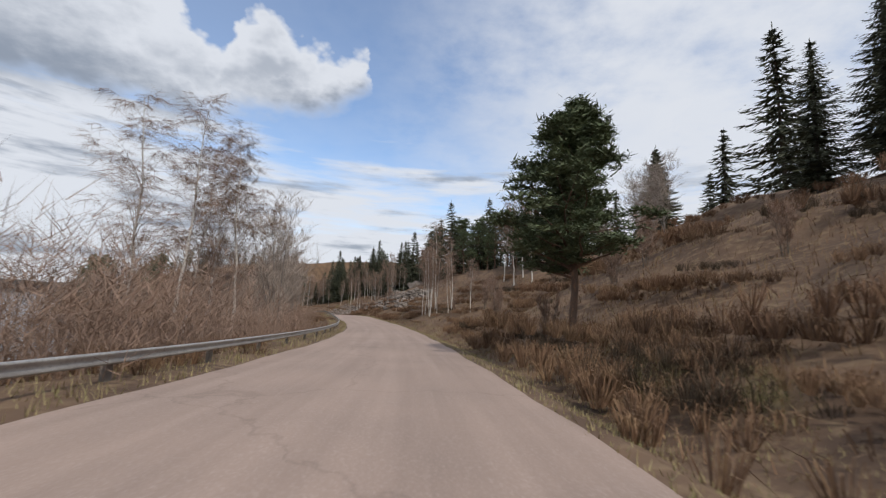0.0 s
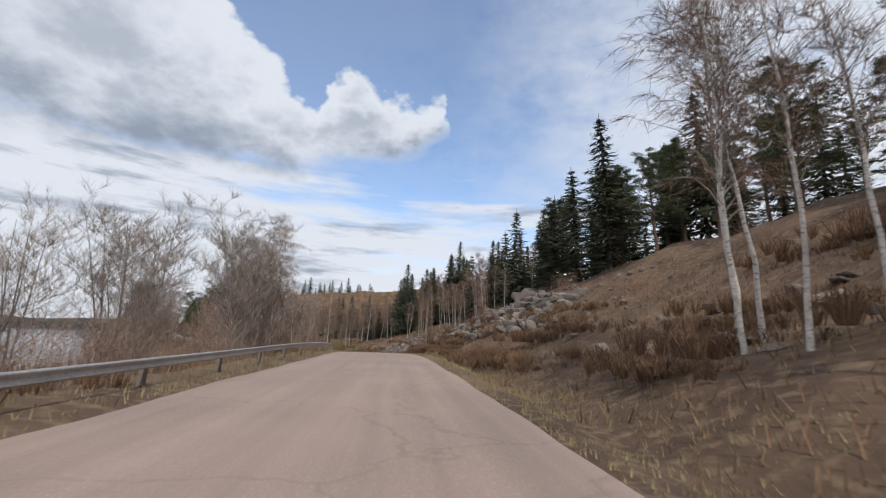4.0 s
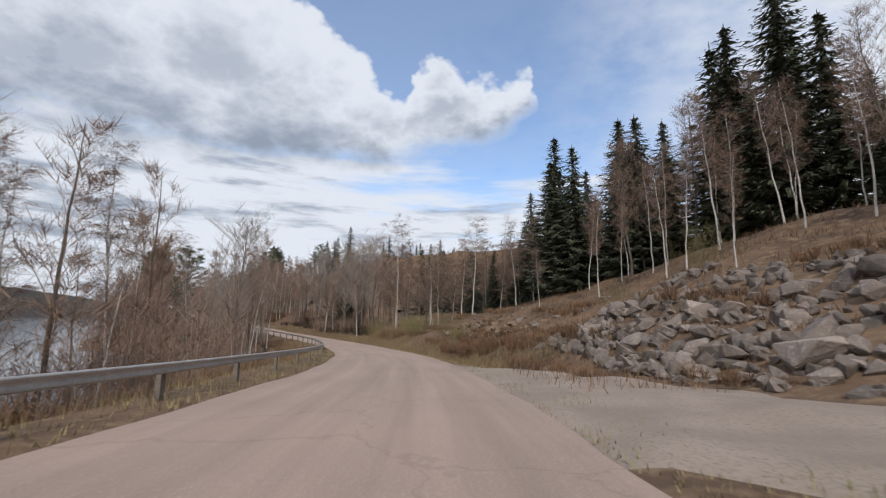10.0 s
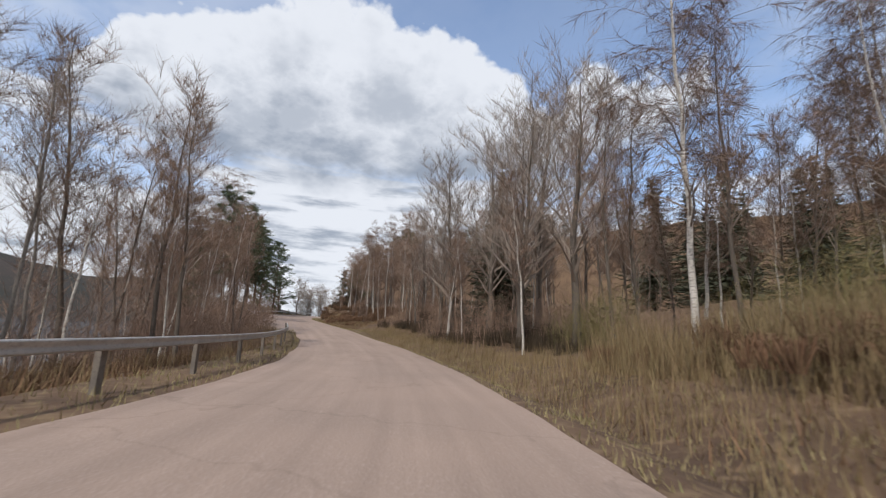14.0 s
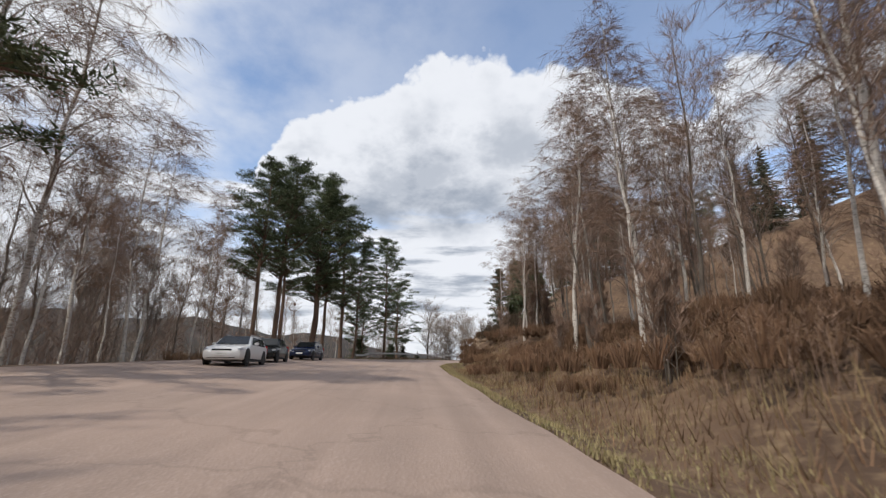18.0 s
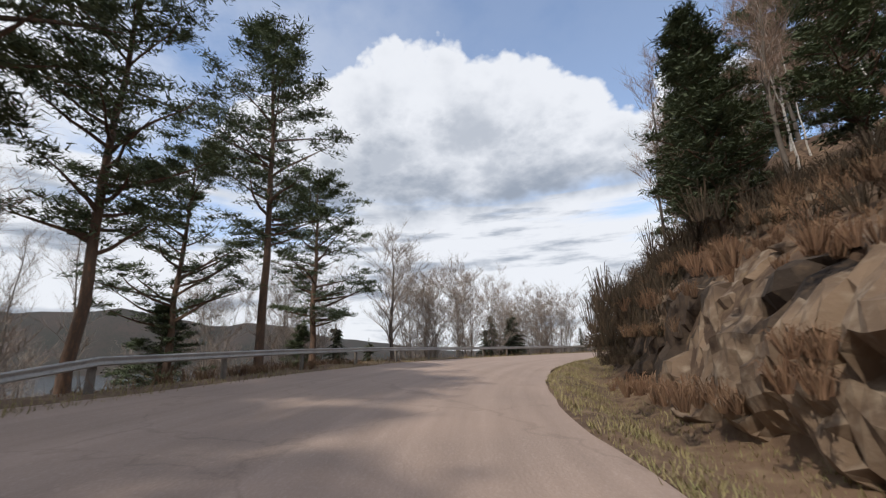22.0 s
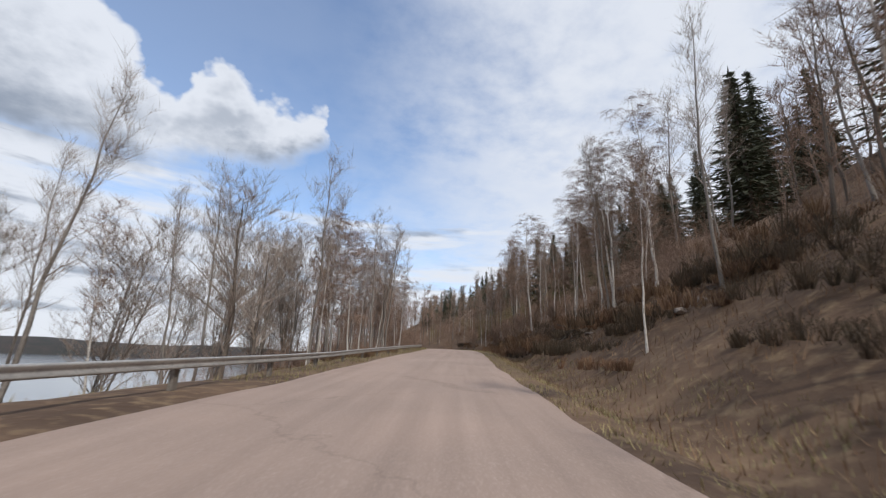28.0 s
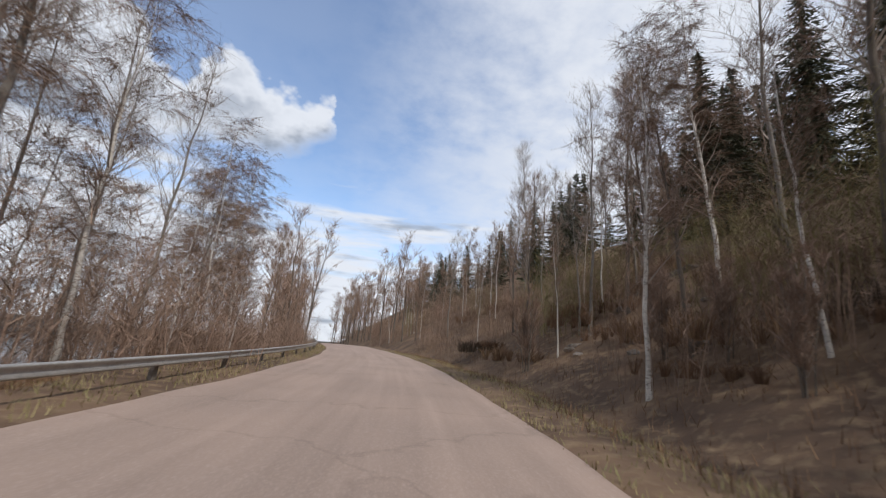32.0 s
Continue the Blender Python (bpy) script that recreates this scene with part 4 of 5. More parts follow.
group("birch", (23.5, -12, 0.82), (30, -11, 0.85), (26, -15, 0.9), (33, -14, 0.88), (28, -13.4, 0.8), (111, -11.2, 0.62), (100, -11, 0.8), (103.5, -12, 0.9), (142.4, -10.3, 0.42), (146.8, -10.5, 0.55))
group("alder", (18, -12, 0.42), (40, -13, 0.6), (54, -12, 1.15), (41, -10.6, 1.15), (38, -15, 1.0), (57, -13.5, 1.0), (98, -11.6, 0.95), (94, -11.4, 1.0), (104, -15, 1.0), (73, -15, 0.75), (78, -14, 0.8), (82, -15, 0.75), (87, -11, 1.0), (91, -12, 0.95), (86, -17, 1.1), (95, -13, 0.9),
      (116, -11, 0.7), (121, -13, 0.75), (129, -11, 0.85), (133, -12, 1.0), (136, -11, 0.95), (127, -16, 0.9), (140, -16, 0.8))
group("thin_birch", (104, -9.5, 0.7), (106, -12, 0.8), (115, -10, 0.65), (119, -9, 0.6), (125, -10, 0.75), (126.5, -11, 0.8), (131, -13, 0.7), (139.7, -9.1, 0.55), (144, -9, 0.5), (151, -12, 0.7), (155, -11, 0.6))
group("young_spruce", (134, -9.5, 0.75), (173.5, -10.2, 0.32), (320, -19, 1.5), (324, -20, 1.4), (340, -15.5, 1.55), (341.8, -16.5, 1.65), (337.8, -16, 1.4), (338.5, -18, 1.3))
group("spruce", (359.1, -20.6, 0.66), (361.8, -19.2, 0.72))
group("alder", (349, -18, 1.15), (352, -19.5, 1.2), (355, -21, 1.25), (346, -20, 1.1))
scatter("grey_aspen", 187, 206, -20, -9.5, 16, 0.6, 0.8, 0, 1.3)
scatter("aspen", 204, 244, -24, -9, 26, 0.6, 0.9, 0, 1.6)
scatter("thin_birch", 190, 246, -18, -8.5, 22, 0.7, 1.0, 0, 1.2)
group("thin_birch", (186, -20, 0.6), (189, -22, 0.55))
group("pine", (251.5, -12.9, 1.0), (245, -16, 0.75))
group("birch", (256, -14, 1.15), (261, -15.5, 1.2), (267, -15, 0.85), (270, -16.5, 0.95), (263, -15, 0.8), (275, -16, 0.8), (279, -17, 0.7), (258, -16, 0.75), (253, -15, 0.7))
scatter("aspen", 248, 284, -24, -14.5, 18, 0.6, 0.9)
group("tall_pine", (279.0, -13.4, 0.85), (282.0, -12.8, 0.95), (285.2, -13.6, 0.9), (288.9, -11.8, 1.02), (290.3, -12.3, 0.96), (292.9, -12.6, 0.98), (296.1, -11.8, 1.05), (300.2, -12.2, 0.9), (307.5, -11.9, 1.0))
group("pine", (313.2, -13.8, 1.0), (304.5, -13.8, 0.8))
group("oak", (165.5, -11.2, 0.82), (320.8, -13.6, 0.95), (384, -27.5, 1.35), (386.5, -21.5, 1.25), (384.5, -14.8, 1.12), (403, -12, 0.85), (412, -15, 0.8))
group("alder", (325, -15.5, 1.0), (327.5, -14.4, 0.95), (330, -13.8, 1.05), (333, -15.2, 1.1), (336.8, -14.7, 1.0), (328, -17, 1.1), (341, -17, 0.95), (344, -19, 0.95), (347, -18, 0.85), (350, -20, 0.65), (362, -22, 0.6), (368, -23, 0.6), (395, -17, 0.85), (399, -15, 0.8))
group("birch", (432.5, -12.3, 0.9), (435.5, -13.8, 1.0), (437, -15.5, 1.12), (428, -14, 0.9), (424.5, -11.5, 0.75), (419, -12.5, 0.8), (441, -11.5, 0.85), (474, -11.6, 0.86), (478, -10.5, 0.7))
scatter("birch", 444, 500, -20, -9, 16, 0.55, 0.8)
scatter("grey_aspen", 396, 470, -24, -9.5, 30, 0.75, 1.05)
scatter("far_aspen", 476, 640, -26, -7.5, 60, 0.65, 0.95, 0, 1.8)
scatter("thin_birch", 396, 520, -16, -8, 20, 0.6, 0.95)
thicket("brown_thicket", -6, 46, -12, -8, 34, 0.6, 1.0)
thicket("brown_thicket", 56, 100, -14, -8, 26, 0.5, 0.9)
thicket("brown_thicket", 100, 158, -18, -8, 56, 0.6, 1.2)
thicket("brown_thicket", 190, 250, -18, -8, 40, 0.7, 1.2)
thicket("brown_thicket", 470, 560, -16, -7.5, 60, 0.7, 1.3)
thicket("brown_thicket", 392, 470, -16, -9, 20, 0.6, 1.0)
thicket("low_thicket", -10, 234, -9, -6.4, 70, 0.5, 0.9)
thicket("low_thicket", 300, 400, -16, -10.5, 40, 0.6, 1.0)
thicket("low_thicket", 400, 480, -9, -6.6, 30, 0.5, 0.9)

# ---- trees of the hill side ----
plant("bank_pine", 15.4, 6.0, 0.95, None, 0)
group("spruce", (22, 24, 0.58), (20, 26, 0.66), (18, 24.5, 0.55), (17, 28, 0.8), (13, 28, 0.75))
group("alder", (33, 21, 0.6), (36, 22, 0.55), (30, 20, 0.5), (39, 24, 0.6), (45, 24, 0.55))
group("thin_birch", (53.6, 8.3, 0.62), (55, 9.2, 0.75), (56.5, 7.6, 0.6), (57, 9.8, 0.66), (46.8, 9, 0.5), (47.5, 9.3, 0.48), (61, 7.3, 0.75), (60.2, 7.8, 0.7), (58, 7.0, 0.8), (62.5, 7.2, 0.85), (63, 8.2, 0.8), (56.5, 6.6, 0.85))
group("birch", (66, 10.2, 0.8), (54, 17.5, 0.65), (50.5, 18.3, 0.7), (56, 20, 0.66), (60, 19, 0.7))
scatter("pine", 56, 100, 22, 36, 20, 0.5, 0.78)
group("pine", (104, 31, 1.0), (107, 33, 1.05), (109.5, 34, 1.15), (113, 29, 0.95), (118, 31, 1.05), (97, 32, 0.9))
group("spruce", (122, 30, 0.95), (126, 33, 1.05), (131, 30, 0.95), (136, 34, 1.0), (141, 28, 0.85), (146, 33, 1.0), (152.6, 36, 1.1), (155.5, 27, 1.15), (158.4, 26, 1.22), (161, 30, 0.95), (164, 33, 1.2), (169, 24.5, 1.18), (172, 28, 1.1), (176, 25, 0.75),
      (150, 42, 1.0), (158, 40, 1.0), (166, 40, 1.0), (175, 38, 0.95), (184, 36, 0.85), (191.6, 31, 1.1), (198, 38, 0.7), (205, 42, 0.75), (211, 40, 0.7), (217.3, 46, 0.8), (224, 44, 0.7), (230.5, 55, 0.85), (238, 46, 0.75))
group("spruce", (180, 24.5, 1.2), (177, 22.0, 1.15), (184, 29, 1.1), (174, 23, 1.2), (187, 27, 0.85))
group("thin_birch", (135.9, 12.3, 0.68), (134.0, 12.0, 0.5), (134.8, 12.8, 0.52), (148, 14, 0.45), (139, 18, 0.8), (121, 14, 0.6), (157, 18, 0.7), (163, 17, 0.75), (159.5, 19, 0.7), (171, 16, 0.5))
scatter("thin_birch", 108, 185, 18, 26, 18, 0.6, 0.9)
scatter("aspen", 175, 200, 22, 36, 12, 0.6, 0.85)
group("birch", (202.8, 11.3, 1.15), (199, 16, 0.8), (206, 15, 0.85))
group("oak", (212.7, 8.6, 1.2), (214.2, 9.6, 1.15), (216.5, 12.5, 1.35), (208.9, 10.2, 1.2), (221.5, 10.5, 1.3), (236, 11.5, 1.2), (227, 9.5, 1.25), (242, 11.5, 1.05))
group("spruce", (229, 15, 1.0), (233, 18, 0.9))
scatter("aspen", 200, 246, 8, 26, 38, 0.65, 0.95, 0, 1.7)
scatter("thin_birch", 198, 250, 7, 20, 24, 0.7, 1.0)
group("birch", (265, 8.2, 0.85), (271.7, 10.8, 0.75), (272.8, 12.4, 0.75), (275.6, 8.2, 0.7), (277, 8.8, 0.62), (257, 7.4, 0.75), (266, 10, 0.8), (259.5, 9.5, 0.85), (283, 7.6, 0.5), (250, 8.8, 0.8), (278, 10, 0.65))
scatter("birch", 248, 284, 10, 30, 26, 0.6, 0.85)
scatter("aspen", 246, 288, 9, 30, 26, 0.6, 0.85)
group("slim_pine", (302.5, 7.8, 0.85), (305.5, 9.4, 0.8), (300, 10.5, 0.75), (308.5, 9.2, 0.95), (312, 10.6, 0.9), (317, 10.2, 0.95))
group("slim_pine", (331.5, 9.4, 1.3), (334.5, 10.6, 1.35), (338, 11.2, 1.2), (342, 11.6, 1.25))
group("bushy_pine", (304.8, -14.5, 0.55), (314.2, -15.8, 0.5), (292, 12, 0.7))
group("pine", (333, 13.5, 0.85), (345, 14, 0.9), (366, 12.5, 0.9), (362, 13.5, 1.0))
scatter("pine", 318, 366, 15, 26, 8, 0.75, 1.0)
scatter("aspen", 290, 370, 7, 20, 28, 0.5, 0.75)
scatter("thin_birch", 300, 400, 6, 16, 28, 0.5, 0.8)
group("birch", (410.3, 10.3, 0.7), (413, 11.5, 0.72), (416, 11.4, 0.75), (407, 12, 0.75), (419, 10, 0.7), (435.3, 9.0, 0.9), (443, 12.0, 0.75), (431, 13, 0.7), (425, 12.5, 0.72), (459.7, 6.6, 0.66), (452, 10.5, 0.9), (464, 13, 0.85))
group("aspen", (453, 10, 0.95), (457, 11.5, 1.0), (448, 9.5, 0.85), (461, 9, 0.7), (466, 11, 0.8), (474, 8.2, 0.72), (469, 12, 0.9), (480, 9.6, 0.7))
scatter("grey_aspen", 366, 500, 9, 24, 34, 0.55, 0.85)
scatter("thin_birch", 400, 540, 7.5, 16, 38, 0.55, 0.85)
scatter("far_aspen", 500, 640, 6, 30, 60, 0.7, 1.0)
thicket("low_thicket", -4, 64, 5, 16, 60, 0.35, 0.7)
thicket("low_thicket", 64, 126, 4.8, 14, 80, 0.5, 0.95)
thicket("low_thicket", 140, 200, 5, 18, 50, 0.5, 0.9)
thicket("brown_thicket", 76, 124, 13, 22, 20, 0.4, 0.7)
thicket("green_thicket", 150, 190, 7, 16, 14, 0.4, 0.7)
thicket("green_thicket", 192, 216, 8.5, 14, 18, 0.5, 0.8)
thicket("brown_thicket", 204, 246, 6.4, 14, 40, 0.7, 1.2)
thicket("brown_thicket", 250, 284, 5.4, 14, 16, 0.35, 0.6)
thicket("low_thicket", 248, 284, 4.8, 12, 30, 0.4, 0.8)
thicket("bracken", 250, 284, 5.5, 14, 30, 0.8, 1.3)
thicket("dark_thicket", 284, 376, 6.4, 12, 90, 0.6, 1.3)
thicket("brown_thicket", 312, 376, 6.5, 14, 40, 0.4, 0.8)
thicket("dark_thicket", 352, 400, 5.2, 12, 50, 0.5, 1.0)
thicket("brown_thicket", 372, 560, 6.5, 20, 110, 0.6, 1.1)

# dense wood on the hill behind
scatter("far_spruce", 96, 250, 24, 62, 90, 0.8, 1.1, 1, 3.0)
scatter("far_spruce", 30, 100, 30, 60, 30, 0.8, 1.05, 2, 3.0)
scatter("aspen", 176, 250, 24, 40, 30, 0.65, 0.9, 5, 2.2)
scatter("far_spruce", 318, 360, 30, 46, 6, 0.7, 1.0, 3, 3.0)
scatter("far_spruce", 366, 620, 22, 60, 110, 0.6, 0.95, 4, 2.8)
thicket("low_thicket", 2, 40, 4.6, 7.5, 26, 0.6, 1.1)
thicket("brown_thicket", -6, 28, -11, -7, 34, 0.9, 1.3)
thicket("brown_thicket", 100, 156, -16, -9, 26, 0.9, 1.5)
thicket("brown_thicket", 206, 240, -16, -9, 16, 0.9, 1.4)
thicket("low_thicket", 248, 284, 5, 16, 40, 0.5, 0.8)
thicket("bracken", 248, 284, 5, 16, 50, 0.6, 1.1)
scatter("far_aspen", 102, 156, -22, -9.5, 34, 0.5, 0.8, 7, 1.6)
scatter("far_aspen", 396, 500, 14, 34, 44, 0.5, 0.8, 8, 1.8)
scatter("far_aspen", 340, 400, 10, 26, 30, 0.5, 0.75, 9, 1.6)
scatter("far_aspen", 246, 292, 12, 34, 24, 0.6, 0.8, 9, 1.8)
scatter("spruce", 146, 182, 24, 34, 12, 0.85, 1.1, 6, 2.4)
scatter("spruce", 430, 500, 23, 32, 8, 0.6, 0.8, 6, 2.6)
thicket("brown_thicket", 395, 520, 9, 26, 56, 0.7, 1.2)
thicket("brown_thicket", 500, 640, -14, -6.5, 40, 1.0, 1.6)
thicket("brown_thicket", 500, 640, 5.5, 16, 40, 1.0, 1.6)
thicket("brown_thicket", 300, 390, -22, -12, 34, 0.4, 0.8)
thicket("low_thicket", 300, 392, -13, -9.8, 50, 0.7, 1.2)
thicket("bracken", -6, 74, 7, 24, 70, 0.6, 1.3)
thicket("dark_thicket", 5, 19, 4.6, 6.6, 12, 0.4, 0.75)
thicket("dark_thicket", 4, 60, 6, 18, 12, 0.4, 0.8)
thicket("low_thicket", -6, 70, 6, 24, 90, 0.5, 1.0)
thicket("green_thicket", 6, 14, 4.6, 6.0, 5, 0.18, 0.26)
thicket("dark_thicket", 19, 70, 5.0, 16, 12, 0.4, 0.8)
thicket("dark_thicket", 380, 500, 5.4, 12, 20, 0.7, 1.1)
thicket("low_thicket", 380, 500, 5.4, 18, 80, 0.7, 1.3)
thicket("bracken", 396, 480, 5.4, 14, 40, 0.7, 1.2)
thicket("green_thicket", 440, 520, 10, 20, 30, 0.8, 1.4)
thicket("bracken", 76, 124, 5, 12, 46, 0.6, 1.2)
thicket("bracken", 150, 200, 5.5, 12, 40, 0.7, 1.2)
thicket("green_thicket", 189, 198, 8.5, 12, 10, 0.5, 0.75)
thicket("brown_thicket", 452, 476, -12, -7.5, 20, 0.9, 1.5)
thicket("brown_thicket", 424, 500, -26, -14, 60, 1.0, 1.6)
scatter("alder", 408, 455, -24, -15, 7, 0.9, 1.2, 11, 3.0)
scatter("grey_aspen", 412, 470, -15, -9, 12, 0.9, 1.15, 12, 2.5)
scatter("grey_aspen", 448, 480, 9.5, 15, 7, 0.8, 1.0, 13, 2.6)
scatter("spruce", 420, 500, 22, 34, 14, 0.75, 1.0, 14, 3.0)
scatter("spruce", 178, 198, 23, 31, 8, 0.55, 0.8, 15, 2.6)
scatter("thin_birch", 126, 162, 19, 25, 12, 0.6, 0.9, 17, 1.8)
scatter("aspen", 132, 172, 22, 28, 12, 0.7, 0.95, 18, 2.0)
scatter("far_aspen", 500, 630, -13, -5.8, 34, 1.0, 1.4, 19, 1.6)
scatter("far_aspen", 520, 630, 4.5, 12, 30, 1.0, 1.4, 20, 1.6)
scatter("birch", 184, 206, 15, 30, 9, 0.7, 0.95, 16, 2.5)
thicket("bracken", 104, 118, 5.0, 11, 30, 0.5, 0.95)
thicket("low_thicket", 104, 118, 4.8, 10, 20, 0.5, 0.85)
thicket("brown_thicket", 106, 120, 10, 16, 4, 0.4, 0.6)
thicket("dark_thicket", 106, 118, 4.6, 6.5, 8, 0.4, 0.7)
thicket("bracken", 119, 146, 10, 18, 24, 0.4, 0.8)
thicket("low_thicket", 266, 300, -22, -12.6, 40, 0.7, 1.2)
thicket("brown_thicket", 246, 312, -26, -14, 50, 0.6, 1.1)
thicket("dark_thicket", 202, 242, 8, 16, 34, 0.9, 1.5)
scatter("alder", 262, 318, -26, -17, 12, 0.6, 0.9, 21, 3.0)
scatter("thin_birch", 252, 300, -22, -13.5, 18, 0.6, 0.95, 22, 2.0)
scatter("grey_aspen", 262, 320, -30, -15.5, 26, 0.6, 0.85, 25, 2.0)
scatter("grey_aspen", 282, 308, 13, 36, 18, 0.5, 0.75, 31, 1.8)
thicket("brown_thicket", 272, 318, -24, -14.5, 26, 0.6, 1.0)
scatter("sapling", 106, 119, 6, 14, 4, 0.5, 0.8, 3, 1.5)
scatter("sapling", 8, 60, 5.5, 16, 12, 0.4, 0.8, 4, 2.0)
scatter("sapling", 250, 284, 6, 14, 10, 0.5, 1.0, 5, 2.0)
scatter("sapling", 402, 470, 6, 12, 14, 0.6, 1.1, 6, 2.0)
plant("snag", 145.0, 24.5, 1.35, None, 0, "dead grey spruce snag without needles")
plant("snag", 262.8, 8.2, 0.7, None, 0, "broken dead trunk leaning on the slope")
thicket("dark_thicket", 304, 352, 5.0, 8, 60, 0.45, 0.85)
thicket("dark_thicket", 284, 304, 7.5, 11, 16, 0.5, 0.9)
thicket("low_thicket", 281, 304, 5.4, 12, 44, 0.5, 0.9)
thicket("bracken", 281, 302, 5.0, 10, 30, 0.6, 1.0)
thicket("dark_thicket", 306, 364, 5.2, 9.5, 130, 0.7, 1.25)
thicket("brown_thicket", 308, 366, 6.0, 10.5, 40, 0.4, 0.75)
thicket("bracken", 300, 364, 5.0, 7.5, 50, 0.5, 0.9)
thicket("dark_thicket", 398, 450, 5.6, 10, 50, 0.4, 0.8)
group("alder", (314, -17, 0.95), (318, -18.5, 1.0), (311, -20, 0.9))
scatter("thin_birch", 188, 208, -15, -9, 7, 0.8, 1.05, 23, 1.8)
scatter("aspen", 192, 212, -17, -10, 3, 0.85, 1.0, 24, 2.2)


def far_wood():
    """The bare trees that stand close in the depth of the woods, in one mesh."""
    v, f, mi, n = [], [], [], 0
    for m, meshes in FAR_TREES:
        a = np.array(m)
        for k, (_, me) in enumerate(meshes):
            co = np.zeros(len(me.vertices) * 3, dtype=np.float32)
            me.vertices.foreach_get("co", co)
            v.append(co.reshape(-1, 3) @ a[:3, :3].T + a[:3, 3])
            f += [tuple(i + n for i in p.vertices) for p in me.polygons]
            mi += [k] * len(me.polygons)
            n += len(me.vertices)
    me = mesh_of("distant_wood", np.concatenate(v).tolist(), f, [GREY_BARK, TWIG], False, mi)
    tagged(new("distant_wood", me), "close-standing bare trees in the depth of the roadside woods", "woodland", "", "stuff")


far_wood()


# ---- rocks ----
def rock_mesh(seed, flat=0.7, n=16, mat=None):
    r = random.Random(seed)
    bm = bmesh.new()
    for _ in range(n):
        d = Vector((rnd(r, -1, 1), rnd(r, -1, 1), rnd(r, -1, 1)))
        d = d / max(abs(d.x), abs(d.y), abs(d.z)) * rnd(r, 0.72, 1.0)
        bm.verts.new((d.x * 0.5, d.y * 0.5, d.z * 0.5 * flat))
    bmesh.ops.convex_hull(bm, input=bm.verts)
    loose = [v for v in bm.verts if not v.link_faces]
    bmesh.ops.delete(bm, geom=loose, context="VERTS")
    bmesh.ops.bevel(bm, geom=list(bm.edges), offset=0.02, segments=1, affect="EDGES")
    me = bpy.data.meshes.new("rock")
    bm.to_mesh(me)
    bm.free()
    me.materials.append(mat or ROCK)
    return me


ROCKS = [rock_mesh(i, 0.75) for i in range(8)]
BOULDERS = [rock_mesh(i + 80, 0.75, 14, ROCK_PALE) for i in range(8)]
CRAGS = [rock_mesh(i + 110, 0.85, 22, ROCK_BROWN) for i in range(8)]
SLABS = [rock_mesh(i + 50, 1.0, 26) for i in range(8)]


def rock_set(name, label, part_name, places, meshes, seed):
    """Rocks lying together: places of (s, u, lift, long, deep, high, tilt)."""
    r = random.Random(seed)
    ob = thing(name, label, "rocks")
    s, u = places[0][0], places[0][1]
    ob.location = at(s, u)
    back = Matrix.Translation(-ob.location)
    for s, u, lift, a, b, c, tilt in places:
        turn = Euler((radians(rnd(r, -tilt, tilt)), radians(rnd(r, -tilt, tilt)), radians(heading(s) + rnd(r, -25, 25) if part_name == "slab" else rnd(r, 0, 360)))).to_matrix().to_4x4()
        m = Matrix.Translation(at(s, u, lift)) @ turn @ Matrix.Diagonal((b, a, c, 1))
        part(part_name, meshes[r.randrange(len(meshes))], ob, m=back @ m)
    return ob


def blasted_boulders():
    r = random.Random(5)
    out = []
    while len(out) < 270:
        s = rnd(r, 119, 150)
        low = float(np.interp(s, [119, 131, 137, 143, 151], [9.8, 9.4, 8.6, 6.8, 6.2]))
        u = low + (8.5 if s < 140 else 8.5 - (s - 140) * 0.45) * r.random() ** 1.3
        k = 0.38 + 0.85 * r.random() ** 2.0
        out.append((s, u, k * 0.15, k * rnd(r, 0.8, 1.5), k, k * rnd(r, 0.6, 1.0), 35))
    return out


rock_set("boulder_pile", "heap of pale angular blasted boulders on the bank", "boulder", blasted_boulders(), BOULDERS, 1)


def rubble(name, label, s0, s1, low, deep, n, lo, hi, meshes, seed):
    """Small broken stones between larger ones, in one mesh."""
    g = np.random.RandomState(seed)
    v, f, base = [], [], 0
    for _ in range(n):
        me = meshes[g.randint(len(meshes))]
        s = g.uniform(s0, s1)
        u = float(np.interp(s, *zip(*low))) + deep * g.uniform() ** 1.2
        m = Matrix.Translation(at(s, u, 0.03)) @ Euler(g.uniform(-1, 1, 3)).to_matrix().to_4x4() @ Matrix.Diagonal((*(g.uniform(lo, hi) * g.uniform(0.6, 1.0, 3)), 1))
        v += [tuple(m @ q.co) for q in me.vertices]
        f += [tuple(i + base for i in p.vertices) for p in me.polygons]
        base += len(me.vertices)
    tagged(new(name, mesh_of(name, v, f, list(meshes[0].materials))), label, "rubble", "", "stuff")


rubble("rubble", "small pale stones between blasted boulders", 118, 151, ((118, 9.8), (131, 9.2), (137, 8.4), (143, 6.6), (151, 6.0)), 8.0, 1000, 0.3, 0.9, BOULDERS, 3)
rubble("rubble", "broken grey stones below the rock slabs", 80, 124, ((80, 8.6), (124, 8.4)), 11.0, 320, 0.25, 0.8, ROCKS, 4)


